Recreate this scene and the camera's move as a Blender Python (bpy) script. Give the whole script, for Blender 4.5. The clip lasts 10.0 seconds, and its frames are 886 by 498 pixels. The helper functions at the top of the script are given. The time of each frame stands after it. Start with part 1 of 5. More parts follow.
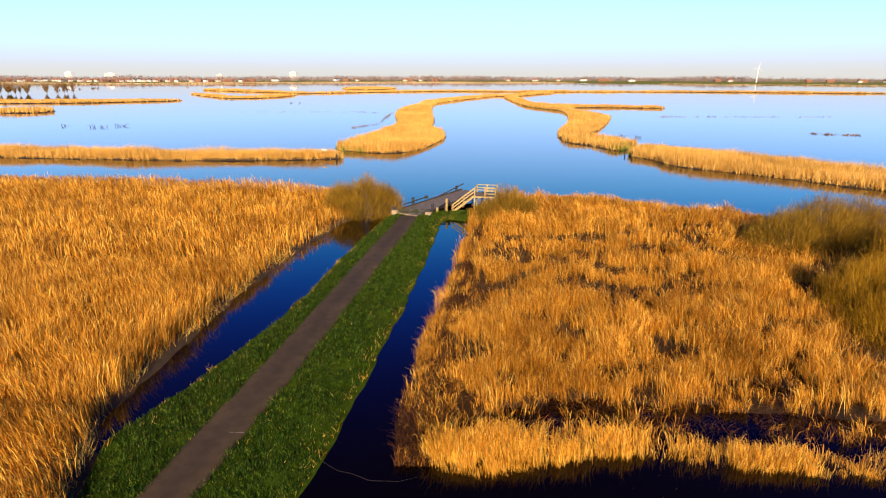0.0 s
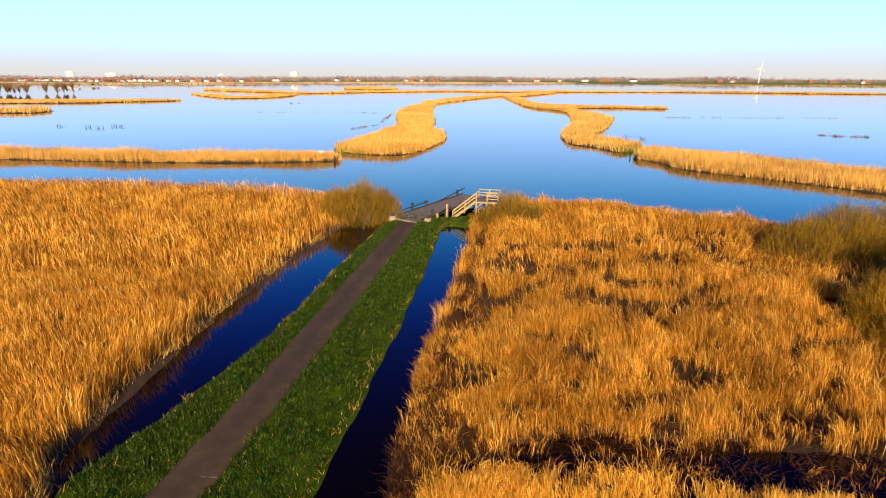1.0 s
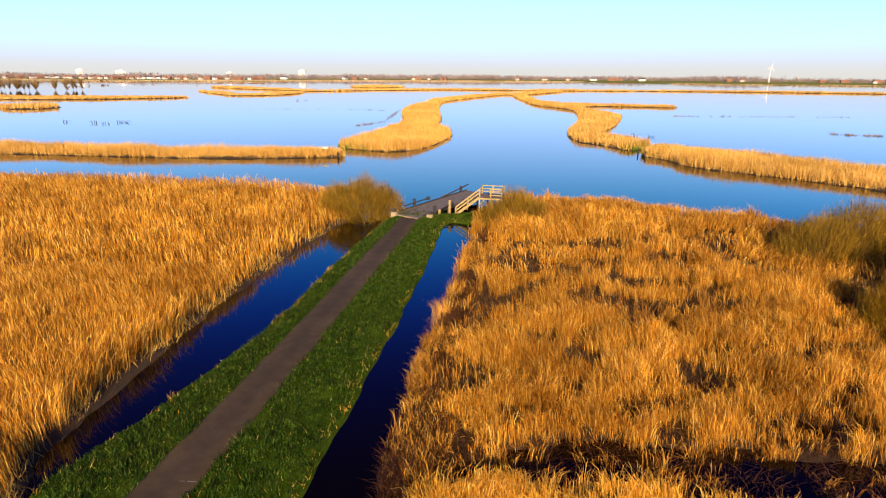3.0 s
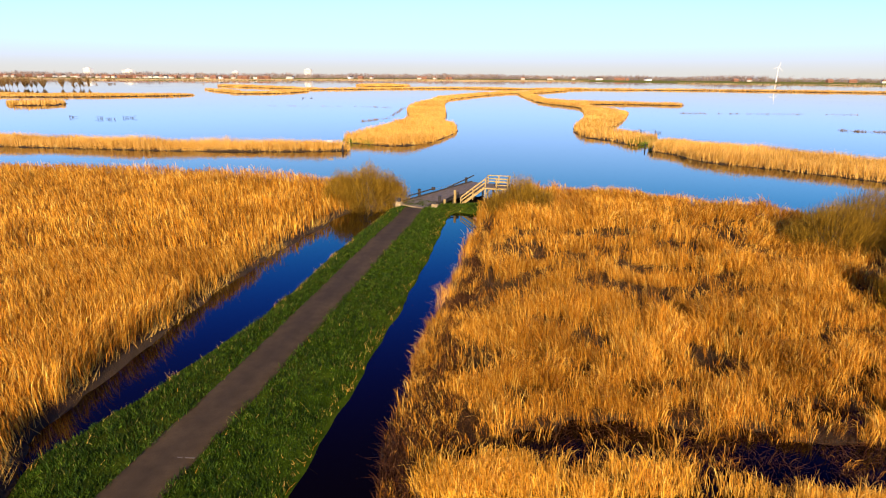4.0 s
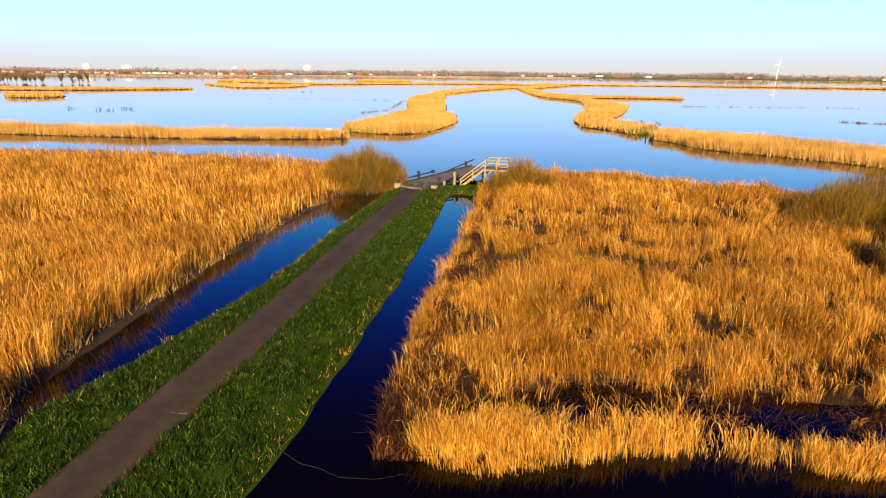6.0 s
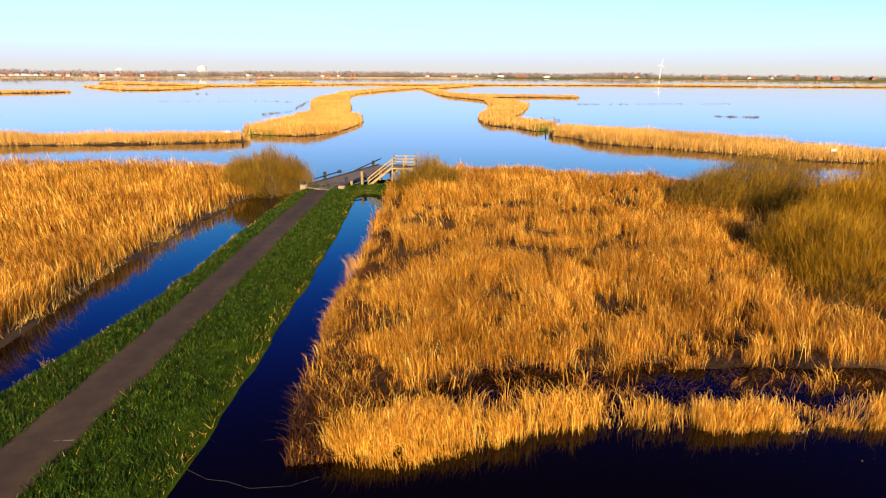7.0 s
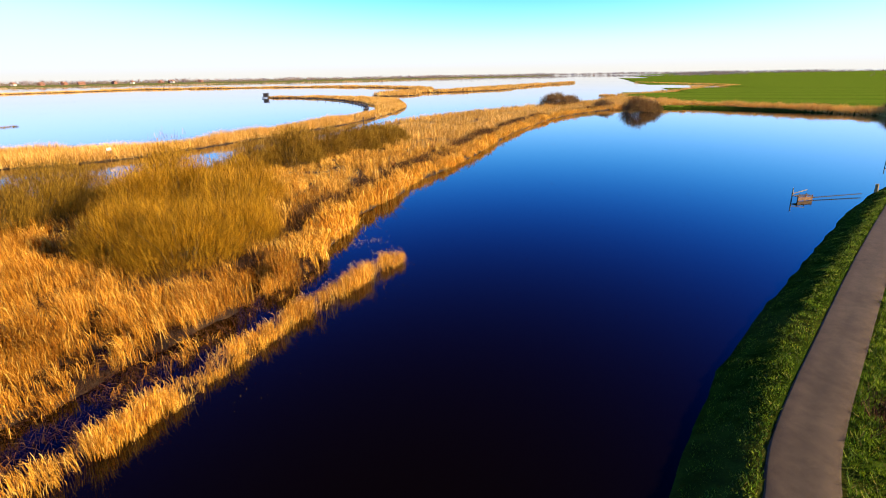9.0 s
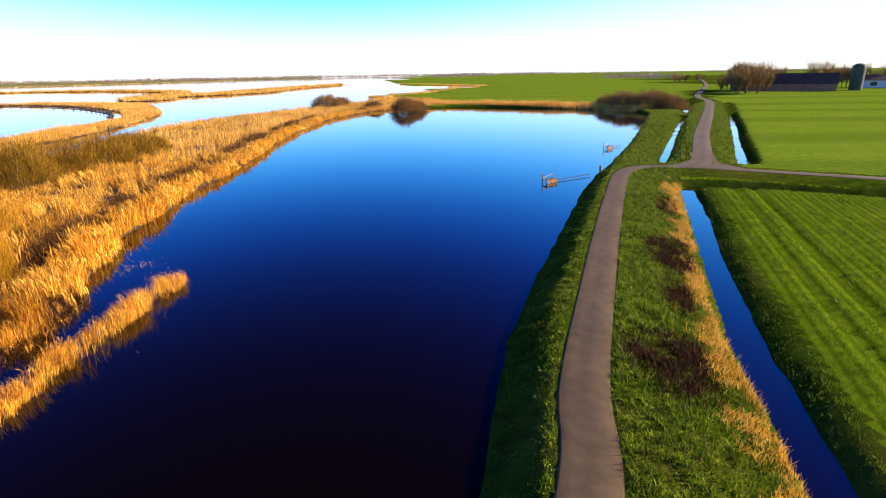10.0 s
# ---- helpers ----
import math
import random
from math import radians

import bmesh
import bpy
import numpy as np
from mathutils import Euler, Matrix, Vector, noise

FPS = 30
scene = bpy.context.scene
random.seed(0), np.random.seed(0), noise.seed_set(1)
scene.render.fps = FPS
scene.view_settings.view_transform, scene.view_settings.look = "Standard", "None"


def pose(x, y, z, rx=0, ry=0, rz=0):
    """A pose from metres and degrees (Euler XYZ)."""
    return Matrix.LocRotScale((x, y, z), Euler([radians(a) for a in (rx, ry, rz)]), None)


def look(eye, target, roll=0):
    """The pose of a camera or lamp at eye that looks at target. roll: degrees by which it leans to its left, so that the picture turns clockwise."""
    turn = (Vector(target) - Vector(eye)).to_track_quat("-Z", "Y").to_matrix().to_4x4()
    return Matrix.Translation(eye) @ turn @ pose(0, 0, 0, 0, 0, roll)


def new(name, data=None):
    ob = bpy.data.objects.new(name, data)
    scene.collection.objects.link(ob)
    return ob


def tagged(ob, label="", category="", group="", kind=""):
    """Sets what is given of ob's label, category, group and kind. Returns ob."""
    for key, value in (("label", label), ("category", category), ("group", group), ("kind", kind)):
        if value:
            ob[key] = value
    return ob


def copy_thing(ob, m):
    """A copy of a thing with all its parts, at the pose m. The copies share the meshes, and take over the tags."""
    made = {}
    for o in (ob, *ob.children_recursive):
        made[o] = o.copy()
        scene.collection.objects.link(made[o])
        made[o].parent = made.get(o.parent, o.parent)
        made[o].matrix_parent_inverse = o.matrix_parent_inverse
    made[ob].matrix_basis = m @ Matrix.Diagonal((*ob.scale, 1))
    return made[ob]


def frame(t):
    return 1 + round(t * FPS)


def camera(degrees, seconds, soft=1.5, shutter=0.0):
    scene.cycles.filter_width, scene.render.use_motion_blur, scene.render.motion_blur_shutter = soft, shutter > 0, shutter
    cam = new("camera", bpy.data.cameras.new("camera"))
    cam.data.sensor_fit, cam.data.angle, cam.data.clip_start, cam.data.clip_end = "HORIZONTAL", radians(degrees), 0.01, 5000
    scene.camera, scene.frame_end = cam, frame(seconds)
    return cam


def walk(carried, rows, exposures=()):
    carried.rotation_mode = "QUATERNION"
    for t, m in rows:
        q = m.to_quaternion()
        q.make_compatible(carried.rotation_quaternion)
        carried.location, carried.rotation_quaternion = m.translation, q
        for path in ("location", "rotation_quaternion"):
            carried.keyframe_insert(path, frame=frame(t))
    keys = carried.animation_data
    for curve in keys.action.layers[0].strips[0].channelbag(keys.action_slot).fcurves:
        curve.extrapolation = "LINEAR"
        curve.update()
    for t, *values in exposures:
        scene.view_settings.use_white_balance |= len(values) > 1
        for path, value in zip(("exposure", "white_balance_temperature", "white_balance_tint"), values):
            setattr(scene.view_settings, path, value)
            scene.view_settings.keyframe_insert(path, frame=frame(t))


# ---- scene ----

# ---------------------------------------------------------------- camera
cam = camera(78.2, 10.0, 1.1)
# seconds, eye x, y, z, yaw, pitch, roll
PATH = [
    (0, 0.007, -0.003, 18.234, -1.255, -17.616, 0.040),
    (0.5, 0.129, 1.727, 18.301, -1.233, -17.615, 0.067),
    (1, 0.188, 3.300, 18.220, -1.143, -17.599, 0.108),
    (1.5, 0.297, 3.957, 18.343, -1.011, -17.653, 0.116),
    (2, 0.464, 4.339, 18.210, -0.870, -17.619, 0.113),
    (3.5, 0.803, 4.739, 16.951, -0.165, -17.762, 0.360),
    (4, 0.737, 4.913, 16.195, 0.092, -17.743, 0.352),
    (4.5, 0.706, 4.849, 15.680, 0.341, -17.846, 0.404),
    (5, 0.705, 4.914, 15.023, 0.606, -17.938, 0.454),
    (6.5, 0.908, 4.788, 14.058, -1.284, -18.030, 0.538),
    (7, 1.104, 4.759, 13.946, -9.396, -17.893, 0.282),
    (7.5, 1.069, 4.742, 13.898, -20.979, -17.743, 0.119),
    (8, 1.191, 4.810, 13.761, -37.057, -17.660, -0.331),
    (8.5, 1.235, 5.182, 13.585, -55.588, -17.660, -0.482),
    (9, 1.327, 5.180, 13.498, -75.961, -17.733, -0.884),
    (9.5, 1.467, 5.398, 13.425, -92.623, -17.830, -1.026),
    (10, 1.389, 5.570, 13.446, -98.965, -17.879, -0.962),
]
walk(cam, [(t, pose(x, y, z, 90 + pitch, 0, yaw) @ pose(0, 0, 0, 0, 0, roll)) for t, x, y, z, yaw, pitch, roll in PATH],
     [(0.0, 0.95), (7.5, 0.99), (8.5, 1.12), (9.2, 1.30), (10.0, 1.52)])

# ---------------------------------------------------------------- light
SUN_AZ, SUN_EL = radians(180), radians(23)      # azimuth clockwise from +y
world = bpy.data.worlds.new("sky")
scene.world = world
world.use_nodes = True
wn = world.node_tree
sky = wn.nodes.new("ShaderNodeTexSky")
sky.sky_type = "NISHITA"
sky.sun_disc = False
sky.sun_elevation = SUN_EL
sky.sun_rotation = SUN_AZ
sky.air_density, sky.dust_density, sky.ozone_density = 1.0, 0.1, 4.0
# haze keeps the low sky pale while the blue above it deepens


def vec_math(operation, a, b):
    n = wn.nodes.new("ShaderNodeVectorMath")
    n.operation = operation
    for socket, v in zip(n.inputs, (a, b)):
        if isinstance(v, tuple):
            socket.default_value = v
        else:
            wn.links.new(v, socket)
    return n.outputs[0]


HAZE, STEEP = (2.85, 3.45, 4.1), (5.2, 4.7, 5.8)
split = wn.nodes.new("ShaderNodeSeparateColor")
join = wn.nodes.new("ShaderNodeCombineColor")
white = wn.nodes.new("ShaderNodeMath")
white.operation = "MAXIMUM"
wn.links.new(sky.outputs[0], split.inputs[0])
wn.links.new(split.outputs[0], join.inputs[0])
wn.links.new(split.outputs[1], join.inputs[1])
wn.links.new(split.outputs[1], white.inputs[0])
wn.links.new(split.outputs[2], white.inputs[1])
wn.links.new(white.outputs[0], join.inputs[2])
steep = vec_math("POWER", join.outputs[0], STEEP)
pale = vec_math("DIVIDE", steep, vec_math("ADD", steep, tuple(h**k for h, k in zip(HAZE, STEEP))))
clear = vec_math("MULTIPLY", pale, (3.85, 6.1, 10.4))
# a layer of warm grey winter mist lies on the horizon all round
upward = wn.nodes.new("ShaderNodeSeparateXYZ")
wn.links.new(wn.nodes.new("ShaderNodeTexCoord").outputs["Generated"], upward.inputs[0])
mist = wn.nodes.new("ShaderNodeMapRange")
mist.interpolation_type = "SMOOTHSTEP"
for socket, v in zip(mist.inputs[1:5], (0.0, 0.08, 0.97, 0.0)):
    socket.default_value = v
wn.links.new(upward.outputs["Z"], mist.inputs[0])
layered = wn.nodes.new("ShaderNodeMix")
layered.data_type = "RGBA"
layered.inputs[7].default_value = (4.1, 3.95, 3.65, 1)
wn.links.new(mist.outputs[0], layered.inputs[0])
wn.links.new(clear, layered.inputs[6])
wn.links.new(layered.outputs[2], wn.nodes["Background"].inputs[0])
wn.nodes["Background"].inputs[1].default_value = 0.1
sun = new("sun", bpy.data.lights.new("sun", "SUN"))
sun.data.energy, sun.data.angle, sun.data.color = 5.0, radians(0.6), (1.0, 0.73, 0.41)
sun_from = Vector((math.sin(SUN_AZ) * math.cos(SUN_EL), math.cos(SUN_AZ) * math.cos(SUN_EL), math.sin(SUN_EL)))
sun.matrix_world = look(sun_from * 50, (0, 0, 0))

# ---------------------------------------------------------------- materials
def material(name, rough=0.8, metal=0.0, spec=0.5):
    m = bpy.data.materials.new(name)
    m.use_nodes = True
    b = m.node_tree.nodes["Principled BSDF"]
    b.inputs["Roughness"].default_value = rough
    b.inputs["Metallic"].default_value = metal
    b.inputs["Specular IOR Level"].default_value = spec
    return m, m.node_tree, b


def node(tree, kind, **values):
    n = tree.nodes.new(kind)
    for key, value in values.items():
        n.inputs[key.replace("_", " ")].default_value = value
    return n


def ramp(tree, source, stops):
    r = tree.nodes.new("ShaderNodeValToRGB")
    while len(r.color_ramp.elements) < len(stops):
        r.color_ramp.elements.new(0.5)
    for e, (at, c) in zip(r.color_ramp.elements, stops):
        e.position, e.color = at, (*c, 1)
    tree.links.new(source, r.inputs[0])
    return r.outputs[0]


def place(tree, scale=(1, 1, 1), turn=0.0):
    g = tree.nodes.new("ShaderNodeNewGeometry")
    mp = tree.nodes.new("ShaderNodeMapping")
    mp.inputs["Rotation"].default_value = (0, 0, turn)
    tree.links.new(g.outputs["Position"], mp.inputs[0])
    sc = tree.nodes.new("ShaderNodeMapping")
    sc.inputs["Scale"].default_value = scale
    tree.links.new(mp.outputs[0], sc.inputs[0])
    return sc.outputs[0]


def grain(tree, scale, detail=4.0, rough=0.6, vec=None):
    n = node(tree, "ShaderNodeTexNoise", Scale=scale, Detail=detail, Roughness=rough)
    tree.links.new(vec or place(tree), n.inputs["Vector"])
    return n.outputs["Fac"]


def mixed(tree, how, fac, a, b):
    m = tree.nodes.new("ShaderNodeMix")
    m.data_type, m.blend_type = "RGBA", how
    for k, v in ((0, fac), (6, a), (7, b)):
        if hasattr(v, "links"):
            tree.links.new(v, m.inputs[k])
        else:
            m.inputs[k].default_value = v if k == 0 else (*v, 1)
    return m.outputs[2]


def bump(tree, b, height, strength, distance):
    n = node(tree, "ShaderNodeBump", Strength=strength, Distance=distance)
    tree.links.new(height, n.inputs["Height"])
    tree.links.new(n.outputs[0], b.inputs["Normal"])


def simple(name, dark, light, scale=3.0, rough=0.8, metal=0.0, bumpy=0.3, depth=0.01, fine=40.0):
    """Two tones mixed by coarse and fine grain, with a fine relief."""
    m, t, b = material(name, rough, metal)
    big, small = grain(t, scale), grain(t, fine, 3)
    c = ramp(t, big, [(0.3, dark), (0.7, light)])
    c = mixed(t, "MULTIPLY", 0.5, c, ramp(t, small, [(0.3, (0.6, 0.6, 0.6)), (0.7, (1.2, 1.2, 1.2))]))
    t.links.new(c, b.inputs["Base Color"])
    bump(t, b, small, bumpy, depth)
    return m


def blades_material(name, stops, patch_scale, patch_dark, through_light=0.2, rough=0.6):
    """Stalks and leaves: tint by stalk, drifting over the field, letting some light through."""
    m, t, b = material(name, rough, 0.0, 0.12)
    g = t.nodes.new("ShaderNodeNewGeometry")
    c = ramp(t, g.outputs["Random Per Island"], stops)
    drift = ramp(t, grain(t, patch_scale, 3), [(0.35, patch_dark), (0.65, (1.1, 1.08, 1.05))])
    c = mixed(t, "MULTIPLY", 1.0, c, drift)
    t.links.new(c, b.inputs["Base Color"])
    tr = t.nodes.new("ShaderNodeBsdfTranslucent")
    t.links.new(c, tr.inputs["Color"])
    mx = node(t, "ShaderNodeMixShader")
    mx.inputs[0].default_value = through_light
    out = t.nodes["Material Output"]
    t.links.new(b.outputs[0], mx.inputs[1])
    t.links.new(tr.outputs[0], mx.inputs[2])
    t.links.new(mx.outputs[0], out.inputs["Surface"])
    return m


REED = blades_material("reed_straw", [(0.0, (0.15, 0.055, 0.004)), (0.3, (0.48, 0.205, 0.016)), (0.7, (0.76, 0.385, 0.038)), (1.0, (0.95, 0.67, 0.15))], 0.22, (0.60, 0.52, 0.42))
# Lit copy of reed_straw: sun on the water-facing edges is put into the colour.
REED_SUNLIT = blades_material("sunlit_reed_straw", [(0.0, (0.34, 0.14, 0.01)), (0.3, (0.68, 0.34, 0.028)), (0.7, (0.88, 0.50, 0.058)), (1.0, (0.97, 0.72, 0.18))], 0.3, (0.8, 0.74, 0.66))
# Lighter copy of reed_straw: added light on the eastern beds is in the colour.
REED_LIGHTENED = blades_material("lightened_reed_straw", [(0.0, (0.24, 0.105, 0.01)), (0.3, (0.62, 0.32, 0.036)), (0.7, (0.86, 0.52, 0.085)), (1.0, (0.96, 0.70, 0.19))], 0.12, (0.72, 0.66, 0.58))
# Distance haze is put into this greyer, paler straw of the far belts.
REED_FAR_HAZED = blades_material("hazed_far_reed_straw", [(0.0, (0.34, 0.24, 0.12)), (0.5, (0.50, 0.38, 0.21)), (1.0, (0.62, 0.50, 0.31))], 0.01, (0.75, 0.72, 0.7))
# Paler copy of reed_straw, with the haze of distance put in its colour.
REED_HAZED = blades_material("hazed_reed_straw", [(0.0, (0.30, 0.15, 0.025)), (0.3, (0.62, 0.36, 0.07)), (0.7, (0.80, 0.50, 0.12)), (1.0, (0.92, 0.68, 0.24))], 0.06, (0.80, 0.75, 0.68))
GRASS = blades_material("grass_blades", [(0.0, (0.008, 0.022, 0.002)), (0.6, (0.038, 0.088, 0.006)), (0.93, (0.115, 0.21, 0.014)), (1.0, (0.30, 0.23, 0.07))], 2.4, (0.22, 0.28, 0.2))
GRASS_TIP = blades_material("bank_tip_grass", [(0.0, (0.06, 0.12, 0.01)), (0.6, (0.14, 0.24, 0.02)), (1.0, (0.26, 0.32, 0.05))], 0.5, (0.6, 0.65, 0.6))
VERGE_GRASS = blades_material("verge_grass_blades", [(0.0, (0.055, 0.11, 0.005)), (0.55, (0.20, 0.31, 0.010)), (0.9, (0.34, 0.45, 0.03)), (1.0, (0.46, 0.34, 0.09))], 2.0, (0.24, 0.30, 0.2))
FIELD_GRASS = blades_material("field_grass_blades", [(0.0, (0.05, 0.10, 0.004)), (0.6, (0.11, 0.19, 0.008)), (1.0, (0.18, 0.27, 0.018))], 0.3, (0.75, 0.8, 0.7))
STRAW = blades_material("dry_grass", [(0.0, (0.42, 0.23, 0.03)), (0.6, (0.80, 0.51, 0.10)), (1.0, (0.94, 0.70, 0.22))], 0.4, (0.75, 0.7, 0.6), 0.3)
BRACKEN = blades_material("dead_brambles", [(0.0, (0.018, 0.007, 0.004)), (0.7, (0.075, 0.028, 0.013)), (1.0, (0.16, 0.08, 0.03))], 0.8, (0.6, 0.6, 0.6), 0.12)
SEDGE = blades_material("brown_sedge", [(0.0, (0.04, 0.018, 0.006)), (0.6, (0.10, 0.048, 0.014)), (1.0, (0.24, 0.13, 0.04))], 0.5, (0.6, 0.6, 0.6), 0.12)
TWIG = blades_material("willow_twigs", [(0.0, (0.11, 0.052, 0.003)), (0.5, (0.41, 0.212, 0.006)), (1.0, (0.66, 0.39, 0.026))], 0.45, (0.6, 0.6, 0.55), 0.1)
TWIG_BROWN = blades_material("brown_willow_twigs", [(0.0, (0.07, 0.039, 0.005)), (0.5, (0.27, 0.158, 0.012)), (1.0, (0.46, 0.285, 0.034))], 0.45, (0.6, 0.6, 0.6), 0.1)
DARK_TWIG = blades_material("bare_twigs", [(0.0, (0.12, 0.065, 0.022)), (0.5, (0.26, 0.150, 0.05)), (1.0, (0.40, 0.26, 0.09))], 0.25, (0.75, 0.75, 0.75), 0.1)
# Haze that veils far trees is mixed into these lighter mauve browns.
WOODS_HAZED = blades_material("hazed_bare_woods", [(0.0, (0.20, 0.155, 0.14)), (0.6, (0.29, 0.235, 0.215)), (1.0, (0.37, 0.31, 0.28))], 0.01, (0.75, 0.75, 0.8), 0.1)
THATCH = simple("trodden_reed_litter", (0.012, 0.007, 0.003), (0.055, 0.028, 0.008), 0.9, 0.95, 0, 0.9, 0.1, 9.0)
BARK = simple("willow_bark", (0.06, 0.045, 0.02), (0.16, 0.12, 0.06), 6, 0.9, 0, 0.8, 0.02)
WOOD_DARK = simple("tarred_timber", (0.018, 0.016, 0.016), (0.05, 0.045, 0.045), 4, 0.7, 0, 0.5, 0.01)
WOOD_GREY = simple("weathered_planks", (0.075, 0.062, 0.058), (0.15, 0.128, 0.12), 2, 0.8, 0, 0.6, 0.01)
WOOD_PALE = simple("pale_softwood", (0.26, 0.18, 0.06), (0.46, 0.34, 0.14), 3, 0.75, 0, 0.5, 0.01)
WOOD_BROWN = simple("wet_brown_boards", (0.12, 0.055, 0.02), (0.30, 0.16, 0.06), 3, 0.7, 0, 0.5, 0.01)
CONCRETE = simple("old_concrete", (0.28, 0.21, 0.11), (0.44, 0.34, 0.20), 2, 0.9, 0, 0.5, 0.01)
STEEL = simple("galvanised_steel", (0.4, 0.4, 0.4), (0.55, 0.55, 0.55), 8, 0.45, 0.8, 0.1, 0.002)
WHITE = simple("white_paint", (0.72, 0.72, 0.70), (0.82, 0.82, 0.80), 1, 0.5, 0, 0.1, 0.002)
PLASTER = simple("pale_plaster", (0.55, 0.50, 0.43), (0.70, 0.66, 0.60), 0.2, 0.8, 0, 0.1, 0.01, 3)
BRICK = simple("red_brick", (0.22, 0.10, 0.06), (0.34, 0.17, 0.10), 0.5, 0.9, 0, 0.2, 0.01, 6)
ROOF_RED = simple("orange_roof_tiles", (0.20, 0.10, 0.07), (0.32, 0.16, 0.10), 0.8, 0.8, 0, 0.3, 0.02, 8)
ROOF_DARK = simple("dark_roof_sheet", (0.045, 0.042, 0.05), (0.09, 0.085, 0.095), 0.6, 0.7, 0, 0.3, 0.02, 6)
GLASS_DARK = simple("window_glass", (0.02, 0.025, 0.03), (0.04, 0.045, 0.05), 2, 0.1, 0, 0.0, 0.001)
SILO = simple("green_silo_sheet", (0.025, 0.045, 0.025), (0.055, 0.085, 0.045), 0.8, 0.75, 0.0, 0.2, 0.01, 5)


def turf_material(name, dark, light, straw, furrow=0.0, turn=0.0, spacing=2.6, strips=0.0):
    m, t, b = material(name, 1.0, 0.0, 0.0)
    big, mid, small = grain(t, 0.09, 4), grain(t, 1.1, 5), grain(t, 14, 3)
    c = ramp(t, mid, [(0.3, dark), (0.68, light)])
    c = mixed(t, "MIX", ramp(t, big, [(0.5, (0, 0, 0)), (0.8, (0.5, 0.5, 0.5))]), c, straw)
    if furrow:
        w = node(t, "ShaderNodeTexWave", Scale=1.0, Distortion=1.6, Detail=3.0)
        w.inputs["Detail Scale"].default_value = 0.6
        t.links.new(place(t, (0.314 / spacing * 2, 0, 0), turn), w.inputs["Vector"])
        c = mixed(t, "MULTIPLY", furrow, c, ramp(t, w.outputs["Fac"], [(0.1, (0.52, 0.58, 0.42)), (0.6, (1.15, 1.12, 1.0))]))
    if strips:
        w = node(t, "ShaderNodeTexWave", Scale=1.0, Distortion=3.5, Detail=4.0)
        w.inputs["Detail Scale"].default_value = 0.8
        t.links.new(place(t, (0.628 / strips, 0.004, 0), 0.25), w.inputs["Vector"])
        c = mixed(t, "MULTIPLY", 0.9, c, ramp(t, w.outputs["Fac"], [(0.05, (0.84, 0.87, 0.86)), (0.35, (1.0, 1.0, 0.97)), (0.7, (1.18, 1.13, 1.08)), (1.0, (1.05, 1.06, 1.0))]))
    c = mixed(t, "MULTIPLY", 0.7, c, ramp(t, small, [(0.3, (0.5, 0.5, 0.5)), (0.7, (1.25, 1.25, 1.2))]))
    t.links.new(c, b.inputs["Base Color"])
    bump(t, b, small, 0.7, 0.06)
    return m


TURF = turf_material("verge_turf", (0.016, 0.032, 0.003), (0.052, 0.092, 0.008), (0.13, 0.11, 0.025))
FIELD = turf_material("pasture", (0.060, 0.115, 0.005), (0.105, 0.18, 0.008), (0.12, 0.17, 0.012), 0.65, radians(-62.7), 1.3)
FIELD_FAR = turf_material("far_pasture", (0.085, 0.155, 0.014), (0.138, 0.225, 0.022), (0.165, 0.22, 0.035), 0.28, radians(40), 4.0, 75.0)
# Aerial haze over the distant shore is put into this pale green.
FIELD_SHORE_HAZED = turf_material("hazed_shore_pasture", (0.13, 0.16, 0.045), (0.20, 0.22, 0.07), (0.26, 0.22, 0.09))


def asphalt_material(name, dark, light):
    m, t, b = material(name, 0.9, 0.0, 0.3)
    big, mid, small = grain(t, 0.25, 4), grain(t, 1.6, 5), grain(t, 45, 3)
    c = ramp(t, big, [(0.3, dark), (0.7, light)])
    c = mixed(t, "MULTIPLY", 0.8, c, ramp(t, mid, [(0.35, (0.72, 0.70, 0.68)), (0.65, (1.12, 1.1, 1.08))]))
    c = mixed(t, "MULTIPLY", 0.7, c, ramp(t, small, [(0.35, (0.6, 0.6, 0.6)), (0.65, (1.25, 1.25, 1.25))]))
    side = t.nodes.new("ShaderNodeAttribute")
    side.attribute_name = "across"
    tracks = ramp(t, side.outputs["Fac"], [(0.0, (0.9, 0.9, 0.86)), (0.04, (1.25, 1.2, 1.1)), (0.22, (1.12, 1.1, 1.08)), (0.5, (0.80, 0.80, 0.80)), (0.78, (1.12, 1.1, 1.08)), (0.96, (1.25, 1.2, 1.1)), (1.0, (0.9, 0.9, 0.86))])
    c = mixed(t, "MULTIPLY", 0.8, c, tracks)
    t.links.new(c, b.inputs["Base Color"])
    bump(t, b, small, 0.5, 0.01)
    return m


ASPHALT = asphalt_material("worn_asphalt", (0.042, 0.028, 0.014), (0.068, 0.047, 0.025))
# Paler copy of worn_asphalt: side sunlight on the southern lanes put into the colour.
ASPHALT_SIDELIT = asphalt_material("sidelit_asphalt", (0.057, 0.042, 0.026), (0.085, 0.065, 0.042))


def water_material():
    m, t, b = material("still_water", 0.03, 0.0, 0.5)
    b.inputs["Base Color"].default_value = (0.0018, 0.0009, 0.0008, 1)
    b.inputs["IOR"].default_value = 1.333
    b.inputs["Specular Tint"].default_value = (0.82, 0.88, 0.95, 1)
    ripple = grain(t, 1.3, 3, 0.5, place(t, (1, 0.6, 1), 0.4))
    bump(t, b, ripple, 0.03, 0.04)
    t.links.new(ramp(t, grain(t, 0.012, 4), [(0.35, (0.01,) * 3), (0.7, (0.05,) * 3)]), b.inputs["Roughness"])
    return m


WATER = water_material()


